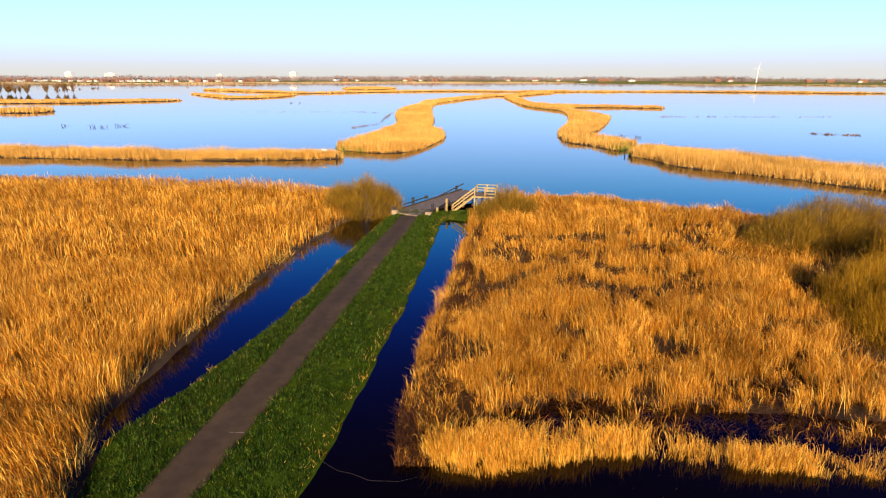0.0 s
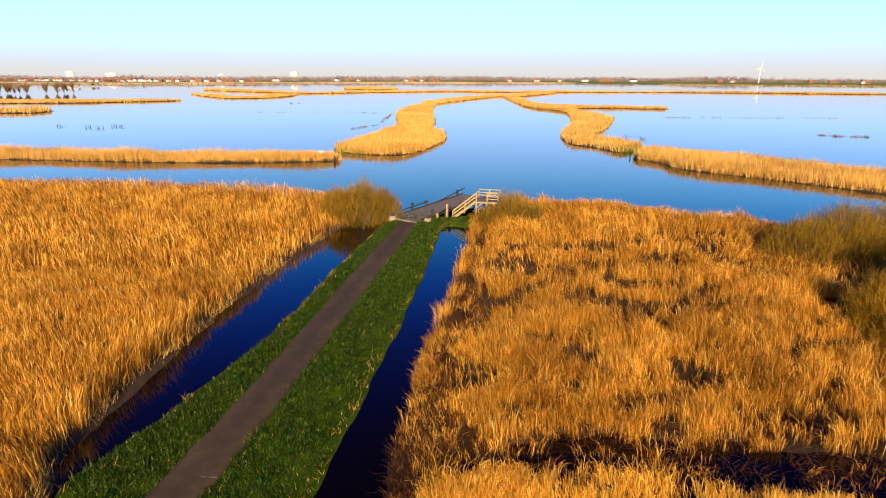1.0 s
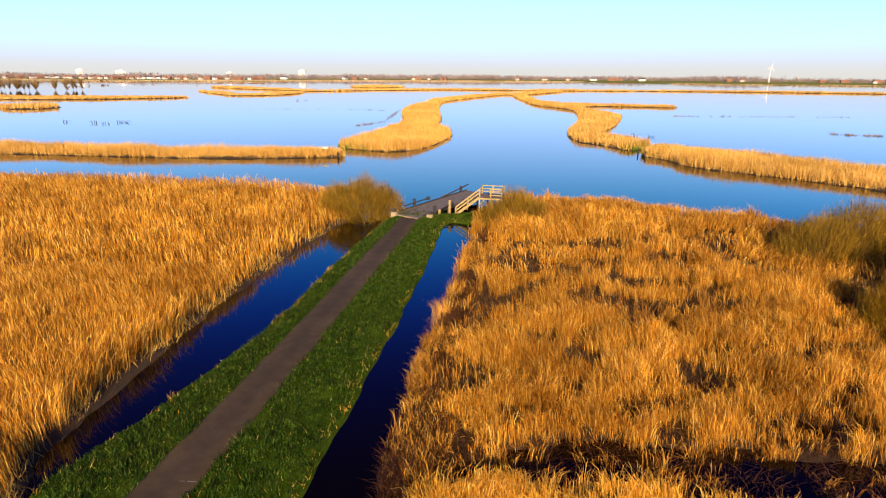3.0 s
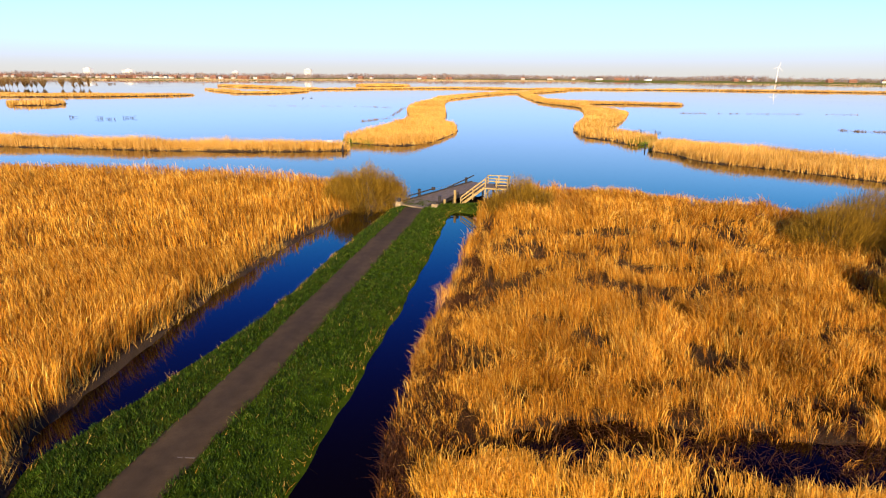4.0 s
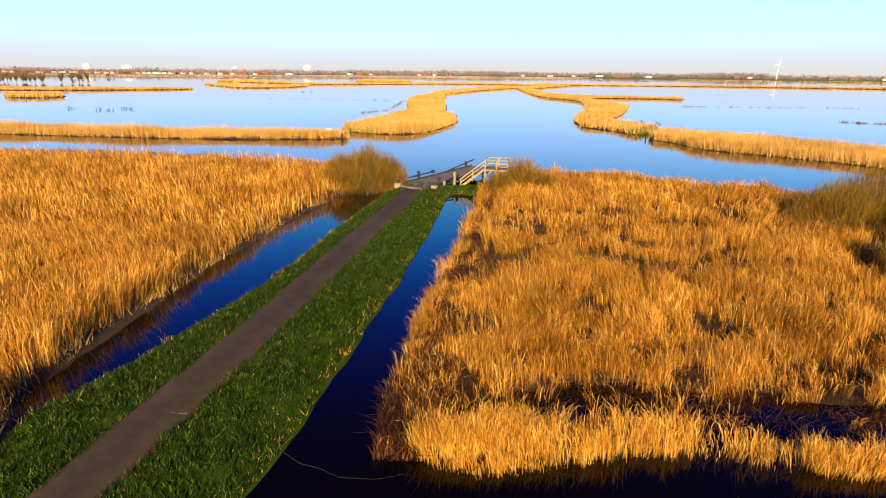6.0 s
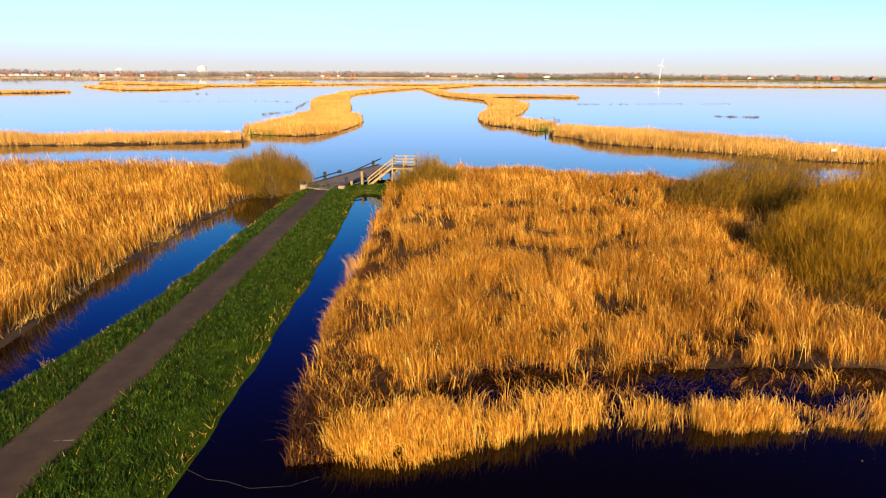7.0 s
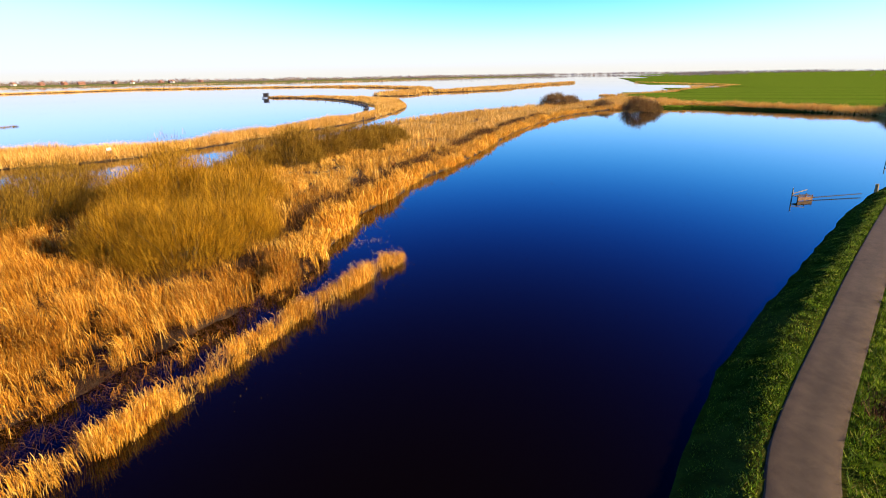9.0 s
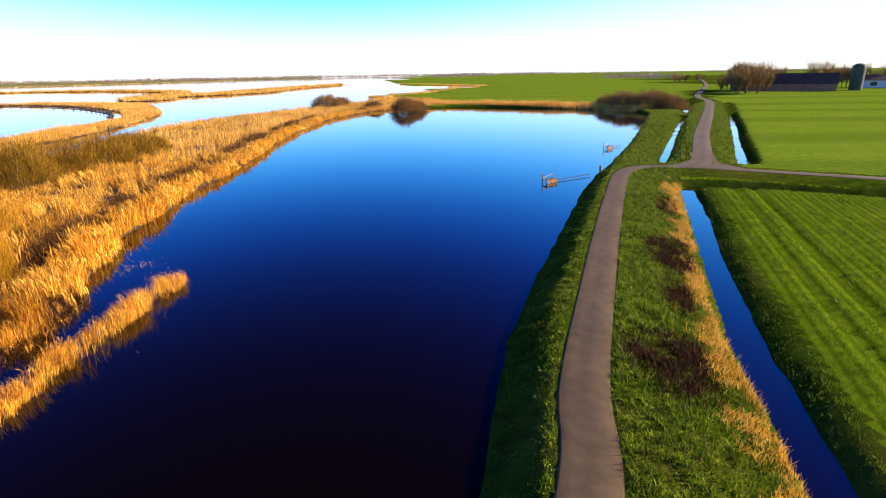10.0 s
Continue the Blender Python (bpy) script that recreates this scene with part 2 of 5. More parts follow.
# ---------------------------------------------------------------- mesh tools
def vnoise(x, y, seed=0):
    """Smooth value noise in 0..1 on arrays."""
    xi, yi = np.floor(x).astype(np.int64), np.floor(y).astype(np.int64)
    fx, fy = x - xi, y - yi
    fx, fy = fx * fx * (3 - 2 * fx), fy * fy * (3 - 2 * fy)

    def h(a, b):
        v = (a * 374761393 + b * 668265263 + seed * 974711) & 0x7FFFFFFF
        v = ((v ^ (v >> 13)) * 1274126177) & 0x7FFFFFFF
        return ((v ^ (v >> 16)) & 0xFFFF) / 65535.0

    return (h(xi, yi) * (1 - fx) + h(xi + 1, yi) * fx) * (1 - fy) + (h(xi, yi + 1) * (1 - fx) + h(xi + 1, yi + 1) * fx) * fy


def fbm(x, y, size, octaves=3, seed=0):
    total, amp, norm = 0, 1.0, 0
    for k in range(octaves):
        total = total + amp * vnoise(x / size * 2**k + 17.3 * k, y / size * 2**k - 9.1 * k, seed + k)
        norm += amp
        amp *= 0.5
    return total / norm


def smooth(points, n=5, closed=True):
    """A rounded line through control points."""
    p = np.array(points, float)
    out, count = [], len(p)
    for i in range(count if closed else count - 1):
        if closed:
            a, b, c, d = p[i - 1], p[i], p[(i + 1) % count], p[(i + 2) % count]
        else:
            a, b, c, d = p[max(i - 1, 0)], p[i], p[i + 1], p[min(i + 2, count - 1)]
        for k in range(n):
            t = k / n
            out.append(0.5 * (2 * b + (c - a) * t + (2 * a - 5 * b + 4 * c - d) * t * t + (3 * b - a - 3 * c + d) * t**3))
    if not closed:
        out.append(p[-1])
    return np.array(out)


def inside(poly, x, y):
    """Signed distance to a closed outline, positive inside."""
    best, odd = np.full(x.shape, 1e18), np.zeros(x.shape, bool)
    for (ax, ay), (bx, by) in zip(poly, np.roll(poly, -1, 0)):
        ex, ey = bx - ax, by - ay
        t = np.clip(((x - ax) * ex + (y - ay) * ey) / (ex * ex + ey * ey + 1e-12), 0, 1)
        best = np.minimum(best, (x - ax - t * ex) ** 2 + (y - ay - t * ey) ** 2)
        if ey:
            odd ^= ((ay > y) != (by > y)) & (x < ax + ex * (y - ay) / ey)
    return np.where(odd, 1, -1) * np.sqrt(best)


def along(line, x, y):
    """Distance to an open line."""
    best = np.full(x.shape, 1e18)
    for (ax, ay), (bx, by) in zip(line[:-1], line[1:]):
        ex, ey = bx - ax, by - ay
        t = np.clip(((x - ax) * ex + (y - ay) * ey) / (ex * ex + ey * ey + 1e-12), 0, 1)
        best = np.minimum(best, (x - ax - t * ex) ** 2 + (y - ay - t * ey) ** 2)
    return np.sqrt(best)


def mesh_of(name, verts, loops, size, mat, flat=True):
    """A mesh of equal faces (3 or 4 corners) from arrays."""
    me = bpy.data.meshes.new(name)
    verts, loops = np.asarray(verts, np.float32).reshape(-1, 3), np.asarray(loops, np.int32).ravel()
    faces = len(loops) // size
    me.vertices.add(len(verts))
    me.vertices.foreach_set("co", verts.ravel())
    me.loops.add(len(loops))
    me.loops.foreach_set("vertex_index", loops)
    me.polygons.add(faces)
    me.polygons.foreach_set("loop_start", np.arange(0, len(loops), size, dtype=np.int32))
    me.polygons.foreach_set("use_smooth", np.full(faces, not flat, bool))
    me.update(calc_edges=True)
    me.materials.append(mat)
    return me


def sheet(name, xs, ys, height, keep, mat, label, category="ground"):
    """A height field over a grid of unequal steps, kept where keep() holds."""
    X, Y = np.meshgrid(xs, ys)
    Z, K = height(X, Y), keep(X, Y)
    ids = np.arange(X.size).reshape(X.shape)
    quad = np.stack([ids[:-1, :-1], ids[:-1, 1:], ids[1:, 1:], ids[1:, :-1]], -1)
    some = K[:-1, :-1] | K[:-1, 1:] | K[1:, 1:] | K[1:, :-1]
    quad = quad[some]
    used, at = np.unique(quad, return_inverse=True)
    co = np.stack([X.ravel()[used], Y.ravel()[used], Z.ravel()[used]], 1)
    ob = new(name, mesh_of(name, co, at, 4, mat, False))
    return tagged(ob, label, category, kind="structure")


def blades(name, x, y, z, height, width, lean, mat, label, rng, category="reeds", levels=2, kind="stuff", parent=None, plume=False):
    """Thin bent leaves standing at x, y, z; lean: an array of (dx, dy) at the tip, in heights.
    plume: the stalk is a thread below and carries its drooping seed head near the top."""
    n = len(x)
    a = rng.uniform(0, math.pi, n)
    sx, sy = np.cos(a) * width / 2, np.sin(a) * width / 2
    lx, ly = lean[:, 0] * height, lean[:, 1] * height

    def at(up, bend, wide=0.0):
        return np.stack([x + wide * sx + lx * bend, y + wide * sy + ly * bend, z + height * up], 1)

    if plume:
        neck = rng.uniform(0.6, 0.85, n)
        droop = rng.uniform(0.0, 0.14, n)
        co = [at(0, 0), at(neck, neck**2 * 0.8, -1), at(neck, neck**2 * 0.8, 1), at(1 - droop, 1.0 + 1.5 * droop)]
        tri = [[0, 2, 1], [1, 2, 3]]
    elif levels == 1:
        co = [at(0, 0, -0.7), at(0, 0, 0.7), at(1, 1)]
        tri = [[0, 1, 2]]
    else:
        co = [at(0, 0, -0.7), at(0, 0, 0.7), at(0.55, 0.3, -1), at(0.55, 0.3, 1), at(1, 1)]
        tri = [[0, 1, 3], [0, 3, 2], [2, 3, 4]]
    per = len(co)
    co = np.stack(co, 1).reshape(-1, 3)
    loops = (np.arange(n)[:, None, None] * per + np.array(tri)[None]).ravel()
    ob = new(name, mesh_of(name, co, loops, 3, mat))
    if parent:
        ob.parent = parent
        return ob
    return tagged(ob, label, category, kind=kind)


def scatter(rng, poly, per_m2, edge=0.0, holes=None):
    """Random points in an outline; holes(x, y) gives the chance of staying."""
    lo, hi = poly.min(0), poly.max(0)
    n = int((hi - lo).prod() * per_m2)
    x, y = rng.uniform(lo[0], hi[0], n), rng.uniform(lo[1], hi[1], n)
    ok = inside(poly, x, y) + 0.5 * (fbm(x, y, 1.7, 2, 5) - 0.5) > edge
    x, y = x[ok], y[ok]
    if holes is not None:
        ok = rng.random(len(x)) < holes(x, y)
        x, y = x[ok], y[ok]
    return x, y


def reed_bed(poly, per_m2, tall, width, label, seed, holes=None, ground=None, plume=False, spread=0.5, clump=2.2, edge=0.15, tuft=7, tuft_size=0.11, mat=None, taper=None, rolling=0.5):
    """A stand of winter reed: stalks in tufts, heights rolling in drifts across the wind, tufts leaning together in gusts."""
    rng = np.random.default_rng(seed)
    cx, cy = scatter(rng, poly, per_m2 / tuft, edge, holes)
    n = len(cx) * tuft
    x, y = np.repeat(cx, tuft) + rng.normal(0, tuft_size, n), np.repeat(cy, tuft) + rng.normal(0, tuft_size, n)
    wind = cy + 1.6 * fbm(cx, cy, 4.0, 2, seed + 3)
    drift = np.clip((fbm(cx * 0.5, wind * 1.3, clump, 3, seed) - 0.5) * 2.4 + 0.5, 0, 1)
    tuft_tall = tall * (1.08 - rolling + rolling * drift) * rng.uniform(0.82, 1.15, len(cx)) * (1 - 0.35 * spread + 0.7 * spread * fbm(cx, cy, 1.1, 2, seed + 5))
    if taper:
        tuft_tall = tuft_tall * taper(cx, cy)
    h = np.repeat(tuft_tall, tuft) * rng.uniform(0.5, 1.12, n)
    ang = 6.3 * fbm(cx, cy, 5.0, 2, seed + 40)
    tilt = np.stack([np.cos(ang), np.sin(ang)], 1) * (0.08 + 0.3 * spread * fbm(cx, cy, 3.0, 2, seed + 9)[:, None]) + rng.normal(0, 0.2 * spread + 0.03, (len(cx), 2))
    lean = np.repeat(tilt, tuft, 0) + rng.normal(0, 0.2 * spread + 0.03, (n, 2))
    z = ground(x, y) if ground else np.full(n, 0.05)
    return blades("reeds", x, y, z - 0.05, h, width * rng.uniform(0.5, 1.6, n), lean, mat or REED, label, rng, "reeds", 1, plume=plume)


def part(name, bm, mat, parent, label=""):
    """One mesh under a thing or a part."""
    me = bpy.data.meshes.new(name)
    bm.to_mesh(me)
    bm.free()
    me.materials.append(mat)
    ob = new(name, me)
    ob.parent = parent
    if label:
        ob["label"] = label
    return ob


def thing(name, x, y, z, label, category, group="", turn=0.0):
    ob = new(name)
    ob.matrix_world = pose(x, y, z, 0, 0, turn)
    ob.empty_display_size = 0.3
    return tagged(ob, label, category, group)


def bar(bm, a, b, w, d=None, bevel=0.0):
    """A squared timber from a to b."""
    a, b = Vector(a), Vector(b)
    length = (b - a).length
    m = Matrix.Translation((a + b) / 2) @ (b - a).to_track_quat("Z", "Y").to_matrix().to_4x4()
    got = bmesh.ops.create_cube(bm, size=1, matrix=m @ Matrix.Diagonal((w, d or w, length, 1)))
    if bevel:
        edges = list({e for v in got["verts"] for e in v.link_edges})
        bmesh.ops.bevel(bm, geom=edges, offset=bevel, segments=1, affect="EDGES")
    return bm


def box(bm, x0, x1, y0, y1, z0, z1, bevel=0.0):
    m = Matrix.Translation(((x0 + x1) / 2, (y0 + y1) / 2, (z0 + z1) / 2)) @ Matrix.Diagonal((x1 - x0, y1 - y0, z1 - z0, 1))
    got = bmesh.ops.create_cube(bm, size=1, matrix=m)
    if bevel:
        edges = list({e for v in got["verts"] for e in v.link_edges})
        bmesh.ops.bevel(bm, geom=edges, offset=bevel, segments=1, affect="EDGES")
    return bm


def rod(bm, a, b, r0, r1=None, sides=8):
    a, b = Vector(a), Vector(b)
    m = Matrix.Translation((a + b) / 2) @ (b - a).to_track_quat("Z", "Y").to_matrix().to_4x4()
    bmesh.ops.create_cone(bm, cap_ends=True, segments=sides, radius1=r0, radius2=r0 if r1 is None else r1, depth=(b - a).length, matrix=m)
    return bm


def tube(bm, points, radii, sides=6):
    """A continuous tapered limb through points."""
    last = None
    for k, (p, r) in enumerate(zip(points, radii)):
        p = Vector(p)
        along_it = (Vector(points[min(k + 1, len(points) - 1)]) - Vector(points[max(k - 1, 0)])).normalized()
        m = Matrix.Translation(p) @ along_it.to_track_quat("Z", "Y").to_matrix().to_4x4()
        ring = [bm.verts.new(m @ Vector((r * math.cos(j / sides * math.tau), r * math.sin(j / sides * math.tau), 0))) for j in range(sides)]
        if last:
            for j in range(sides):
                bm.faces.new((last[j], last[(j + 1) % sides], ring[(j + 1) % sides], ring[j]))
        else:
            bm.faces.new(ring[::-1])
        last = ring
    bm.faces.new(last)
    return bm


# ---------------------------------------------------------------- water
def water():
    rings = [0, 20, 60, 150, 400, 1000, 2200, 4800]
    bm = bmesh.new()
    last = None
    for r in rings[1:]:
        ring = [bm.verts.new((r * math.cos(k / 48 * math.tau), r * math.sin(k / 48 * math.tau), 0)) for k in range(48)]
        if last is None:
            bm.faces.new(ring)
        else:
            for k in range(48):
                bm.faces.new((last[k], last[(k + 1) % 48], ring[(k + 1) % 48], ring[k])).normal_update()
        last = ring
    bmesh.ops.recalc_face_normals(bm, faces=bm.faces)
    me = bpy.data.meshes.new("water")
    bm.to_mesh(me)
    bm.free()
    me.materials.append(WATER)
    if me.polygons[0].normal.z < 0:
        me.flip_normals()
    tagged(new("water", me), "still blue lake and ditch water mirroring the sky", "water", kind="structure")


water()

# ---------------------------------------------------------------- outlines of the land
WEST_BED = smooth([(-15.2, 17), (-16.4, 20.6), (-17.1, 23.5), (-17.9, 26.2), (-18.2, 31.5), (-17.3, 37.6), (-16.5, 45.5), (-14.6, 56), (-10.7, 71), (-8.8, 76), (-11.5, 82), (-17, 87), (-25, 90), (-35, 92.4), (-45, 94), (-55, 96), (-66, 97.4), (-78, 98.8), (-120, 104), (-190, 111), (-190, 20), (-60, 15), (-30, 17)])
DYKE = smooth([(-16.2, 20.6), (-17.0, 24.6), (-16.2, 26.6), (-14.4, 31.5), (-11.6, 41.3), (-9.2, 55.8), (-6.3, 70.4), (-5.0, 74), (-2, 75.5), (1, 73.5), (4.6, 74.5), (10, 76), (13, 72), (8, 69.2), (4.4, 69.3), (1.6, 69.0), (-0.4, 54.3), (-2.5, 40.4), (-4.4, 28.9), (-5.4, 23.2), (-6.4, 19), (-8, 14), (-14, 8), (-18, 11), (-16, 17)])
EAST_BED = smooth([(-1.5, 24.5), (-1.2, 28), (-0.8, 33), (-0.1, 38.5), (1.6, 46.8), (3.4, 57.5), (5.2, 68.5), (7.2, 75), (11, 79), (16.5, 80.8), (22, 80.4), (29, 77.4), (35, 73.8), (40, 69), (50, 65), (59, 64), (70, 62.8), (83, 59.5), (120, 58), (161, 58), (215, 40), (240, 26), (290, -2), (320, -10), (300, -30), (235, -14), (223, -7), (186, 11), (137, 20), (110, 22), (86, 23.5), (70, 25.8), (60, 25.6), (52, 26.6), (47, 25.2), (41, 25), (36, 23.4), (30, 24.2), (25, 25.4), (19, 26.2), (13, 26.8), (8, 27.2), (3, 26)])
FRINGE = smooth([(-0.4, 22.9), (0.5, 21.9), (1.8, 21.4), (3.2, 21.4), (5.2, 21.9), (8.5, 22.4), (13.6, 21.8), (19.2, 20.9), (25.2, 20.1), (30, 19.2), (34, 18.4), (38.6, 17.3), (39.4, 18.3), (36, 19.5), (30.5, 20.9), (25.2, 21.9), (19.2, 22.6), (13.6, 23.4), (8.5, 24.4), (3.7, 24.8), (0.6, 24.9), (-0.3, 24.4)])
NORTH_WEST_BANK = smooth([(-21.4, 126.3), (-35, 124), (-60, 124.3), (-100, 129.5), (-180, 140), (-300, 158), (-300, 170), (-180, 151), (-109, 140), (-63, 134), (-31, 134.5), (-22, 131)])
MID_ISLAND = smooth([(-25, 146), (-17.3, 137.6), (-10, 135.4), (-2.6, 142.5), (3.5, 165), (4.4, 180), (0.5, 205), (1.3, 240), (1.3, 344), (8, 400), (40, 480), (69, 545), (64, 555), (30, 500), (-2, 420), (-8, 373), (-15.5, 325), (-17.3, 275), (-13, 225), (-15, 200), (-19.7, 172)])
EAST_ISLAND = smooth([(77, 530), (66, 510), (60, 400), (60, 343), (70, 305), (66, 270), (54, 220), (43, 187), (38.5, 160), (43.5, 149), (47.5, 139), (57, 150), (55, 164), (51, 178), (61, 198), (81, 250), (83, 262), (78, 300), (84, 330), (104, 337), (136, 327), (134, 340), (104, 347), (72, 372), (72, 420)], 4)
EAST_BANK = smooth([(47.5, 131), (50, 123), (52, 113), (61, 104), (69, 95), (76, 87), (90, 81), (122, 76), (157, 71.5), (205, 74), (245, 82), (270, 92), (316, 112), (350, 160), (356, 212), (349, 212), (340, 175), (300, 133), (258, 104), (236, 94), (205, 84), (160, 82), (120, 84.5), (99, 88), (90, 97), (82, 112), (71, 128), (57, 143)], 4)


def pools(x, y):
    """Open water behind the reed fringe, 0 to 1."""
    pool = np.zeros(x.shape)
    for px, py, rx, ry in ((21.2, 28.3, 2.4, 1.3), (10.9, 26.0, 2.2, 1.3), (7.6, 26.6, 3.4, 1.0), (3.2, 26.5, 3.0, 0.9), (14.2, 24.2, 3.0, 0.9), (19.5, 23.9, 3.6, 0.55), (27, 23.2, 6, 0.55), (34, 21.8, 4, 0.7), (12.4, 29.6, 2.6, 0.7), (15.6, 26.6, 1.8, 0.7), (17, 31, 2.2, 0.6), (25, 27.6, 2.2, 0.7), (30.5, 25.2, 2.4, 0.7), (38, 57, 2.2, 1.2)):
        pool = np.maximum(pool, np.exp(-(((x - px) / rx) ** 2 + ((y - py + 1.8 * (fbm(x, y, 1.6, 3, 66) - 0.5)) / ry) ** 2) ** 2))
    return pool * np.clip((fbm(x, y, 2.2, 2, 67) - 0.36) * 7, 0, 1)


def land(name, poly, top, slope, step, mat, label, rough=0.25, seed=1, wobble=0.6, limits=None, sunk=None):
    lo, hi = poly.min(0) - 2, poly.max(0) + 2
    if limits:
        lo, hi = np.maximum(lo, limits[:2]), np.minimum(hi, limits[2:])

    def height(x, y):
        d = inside(poly, x, y) + wobble * (fbm(x, y, 2.6, 2, seed) - 0.5) * 2
        z = np.clip(d * slope, -0.5, top) + rough * (fbm(x, y, 1.8, 3, seed + 3) - 0.5) * np.clip(d, 0, 1)
        return z - 0.7 * sunk(x, y) if sunk else z

    ob = sheet(name, np.arange(lo[0], hi[0] + step, step), np.arange(lo[1], hi[1] + step, step), height,
               lambda x, y: inside(poly, x, y) > -step * 1.5 - 0.6, mat, label)
    return ob, height


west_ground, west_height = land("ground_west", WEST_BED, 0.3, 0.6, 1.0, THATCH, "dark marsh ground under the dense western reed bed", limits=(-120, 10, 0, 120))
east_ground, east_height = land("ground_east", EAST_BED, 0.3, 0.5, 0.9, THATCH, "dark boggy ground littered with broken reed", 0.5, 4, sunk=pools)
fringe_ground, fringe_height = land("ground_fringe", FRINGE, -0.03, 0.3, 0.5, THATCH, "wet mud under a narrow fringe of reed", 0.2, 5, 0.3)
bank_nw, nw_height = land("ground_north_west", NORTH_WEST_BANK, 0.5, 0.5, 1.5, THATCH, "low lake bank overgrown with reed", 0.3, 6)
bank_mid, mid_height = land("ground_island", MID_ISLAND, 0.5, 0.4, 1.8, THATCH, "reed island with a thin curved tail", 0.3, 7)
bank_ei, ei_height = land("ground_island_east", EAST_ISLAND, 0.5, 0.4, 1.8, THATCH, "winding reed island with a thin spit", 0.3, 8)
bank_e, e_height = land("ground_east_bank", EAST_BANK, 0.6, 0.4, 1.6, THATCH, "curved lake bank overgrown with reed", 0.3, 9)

# the dyke that carries the lane to the landing
LANE = smooth([(-14.5, 9), (-12.6, 15), (-11.6, 20), (-10.7, 25), (-9.5, 31), (-7.6, 42), (-5.4, 55), (-3.9, 63), (-2.9, 69.5)], 6, False)


def dyke_height(x, y):
    d = inside(DYKE, x, y) + 0.5 * (fbm(x, y, 2.0, 2, 21) - 0.5)
    road = along(LANE, x, y)
    z = np.clip(d * 0.42, -0.5, 0.72) + np.where(road > 1.4, 0.16 * (fbm(x, y, 1.1, 3, 22) - 0.5), 0) * np.clip(d, 0, 1)
    return z + 0.5 * np.clip((18 - y) / 8, 0, 1) * np.clip(d, 0, 1)


sheet("ground_dyke", np.arange(-27, 15, 0.4), np.arange(6, 78, 0.4), dyke_height, lambda x, y: inside(DYKE, x, y) > -1.2, TURF, "green grassy dyke between two ditches")

# ---------------------------------------------------------------- the southern polder
POLDER = np.array([(-400, 60), (-60, 12), (-30, 15), (-14, 15), (-8.5, 14), (-4, 11.5), (2, 8.3), (9, 5.2), (15.7, 2.2), (19.6, 0.8), (26.5, -1.8), (37.2, -7.4), (47, -12.9), (60.6, -20.3), (70.4, -26.5), (78.8, -32.5), (96, -44), (120, -59), (143.5, -73.3), (161, -84), (175, -88), (186, -85.6), (201, -73), (220, -52), (230, -35), (228, -20), (221, -8), (240, -22), (300, -32), (330, -3), (337, -4), (420, -50), (500, -82), (530, -84), (560, -118), (620, -110), (760, -60), (1000, -60), (1300, -110), (4200, -500), (4200, -4200), (-4200, -4200), (-4200, 60)], float)
LANE_SOUTH = smooth([(-60, 6), (-28, 11), (-14, 11.5), (-4, 9), (4, 5), (14, -0.8), (20, -3.2), (30, -8.3), (42, -14.6), (56, -22.2), (63, -26.2), (67, -29.6), (68.3, -33.5), (66.8, -37.5), (63, -42.5), (54.5, -53), (30, -83), (0, -120)], 6, False)
LANE_FARM = smooth([(67.2, -38.0), (72, -43), (100.5, -61.8), (152.7, -98.5), (206, -134.6), (257.5, -163.5), (430, -284), (720, -470), (1100, -720)], 6, False)
DITCHES = [
    smooth([(4, -4.2), (13.8, -8.5), (15.9, -9.4), (19.4, -10.9), (24.4, -13.1), (37.2, -20.0), (46, -24.8), (58, -31.2), (58.0, -32.8), (46, -26.6), (36.9, -21.5), (24.0, -14.8), (19.0, -12.5), (15.6, -11.0), (13.5, -9.95), (4, -5.6)], 3),
    smooth([(77, -39.2), (101.5, -55.6), (122, -69.4), (145, -85), (144.7, -85.8), (121.0, -69.9), (100.9, -56.5), (76.6, -40.3)], 3),
    smooth([(158, -93.5), (176, -105), (200, -121), (240, -145), (239, -146.5), (199, -122.6), (175, -106.5), (157.4, -94.6)], 3),
    smooth([(73.2, -49.8), (98, -67.0), (122.6, -84.3), (152.9, -105.2), (196, -134.6), (195.6, -135.5), (152.4, -106.1), (122.0, -85.3), (97.4, -67.9), (72.7, -51.0)], 3),
    smooth([(59.5, -34.6), (50.4, -47.6), (30, -73), (28.8, -72.2), (49.4, -46.8), (58.4, -34)], 3),
]


VERGE_ALL = np.array([(-60, 14), (8, 5.6), (26.5, -1.8), (60.6, -20.3), (96, -44), (143.5, -73.3), (165, -86), (150, -95), (100, -57), (76, -40), (66, -36), (58, -31.2), (33.8, -17.7), (13.8, -8.5), (-60, 0)], float)


def polder_depth(x, y):
    d = inside(POLDER, x, y)
    for ditch in DITCHES:
        d = np.minimum(d, -inside(ditch, x, y))
    return d + 0.35 * (fbm(x, y, 2.2, 2, 31) - 0.5)


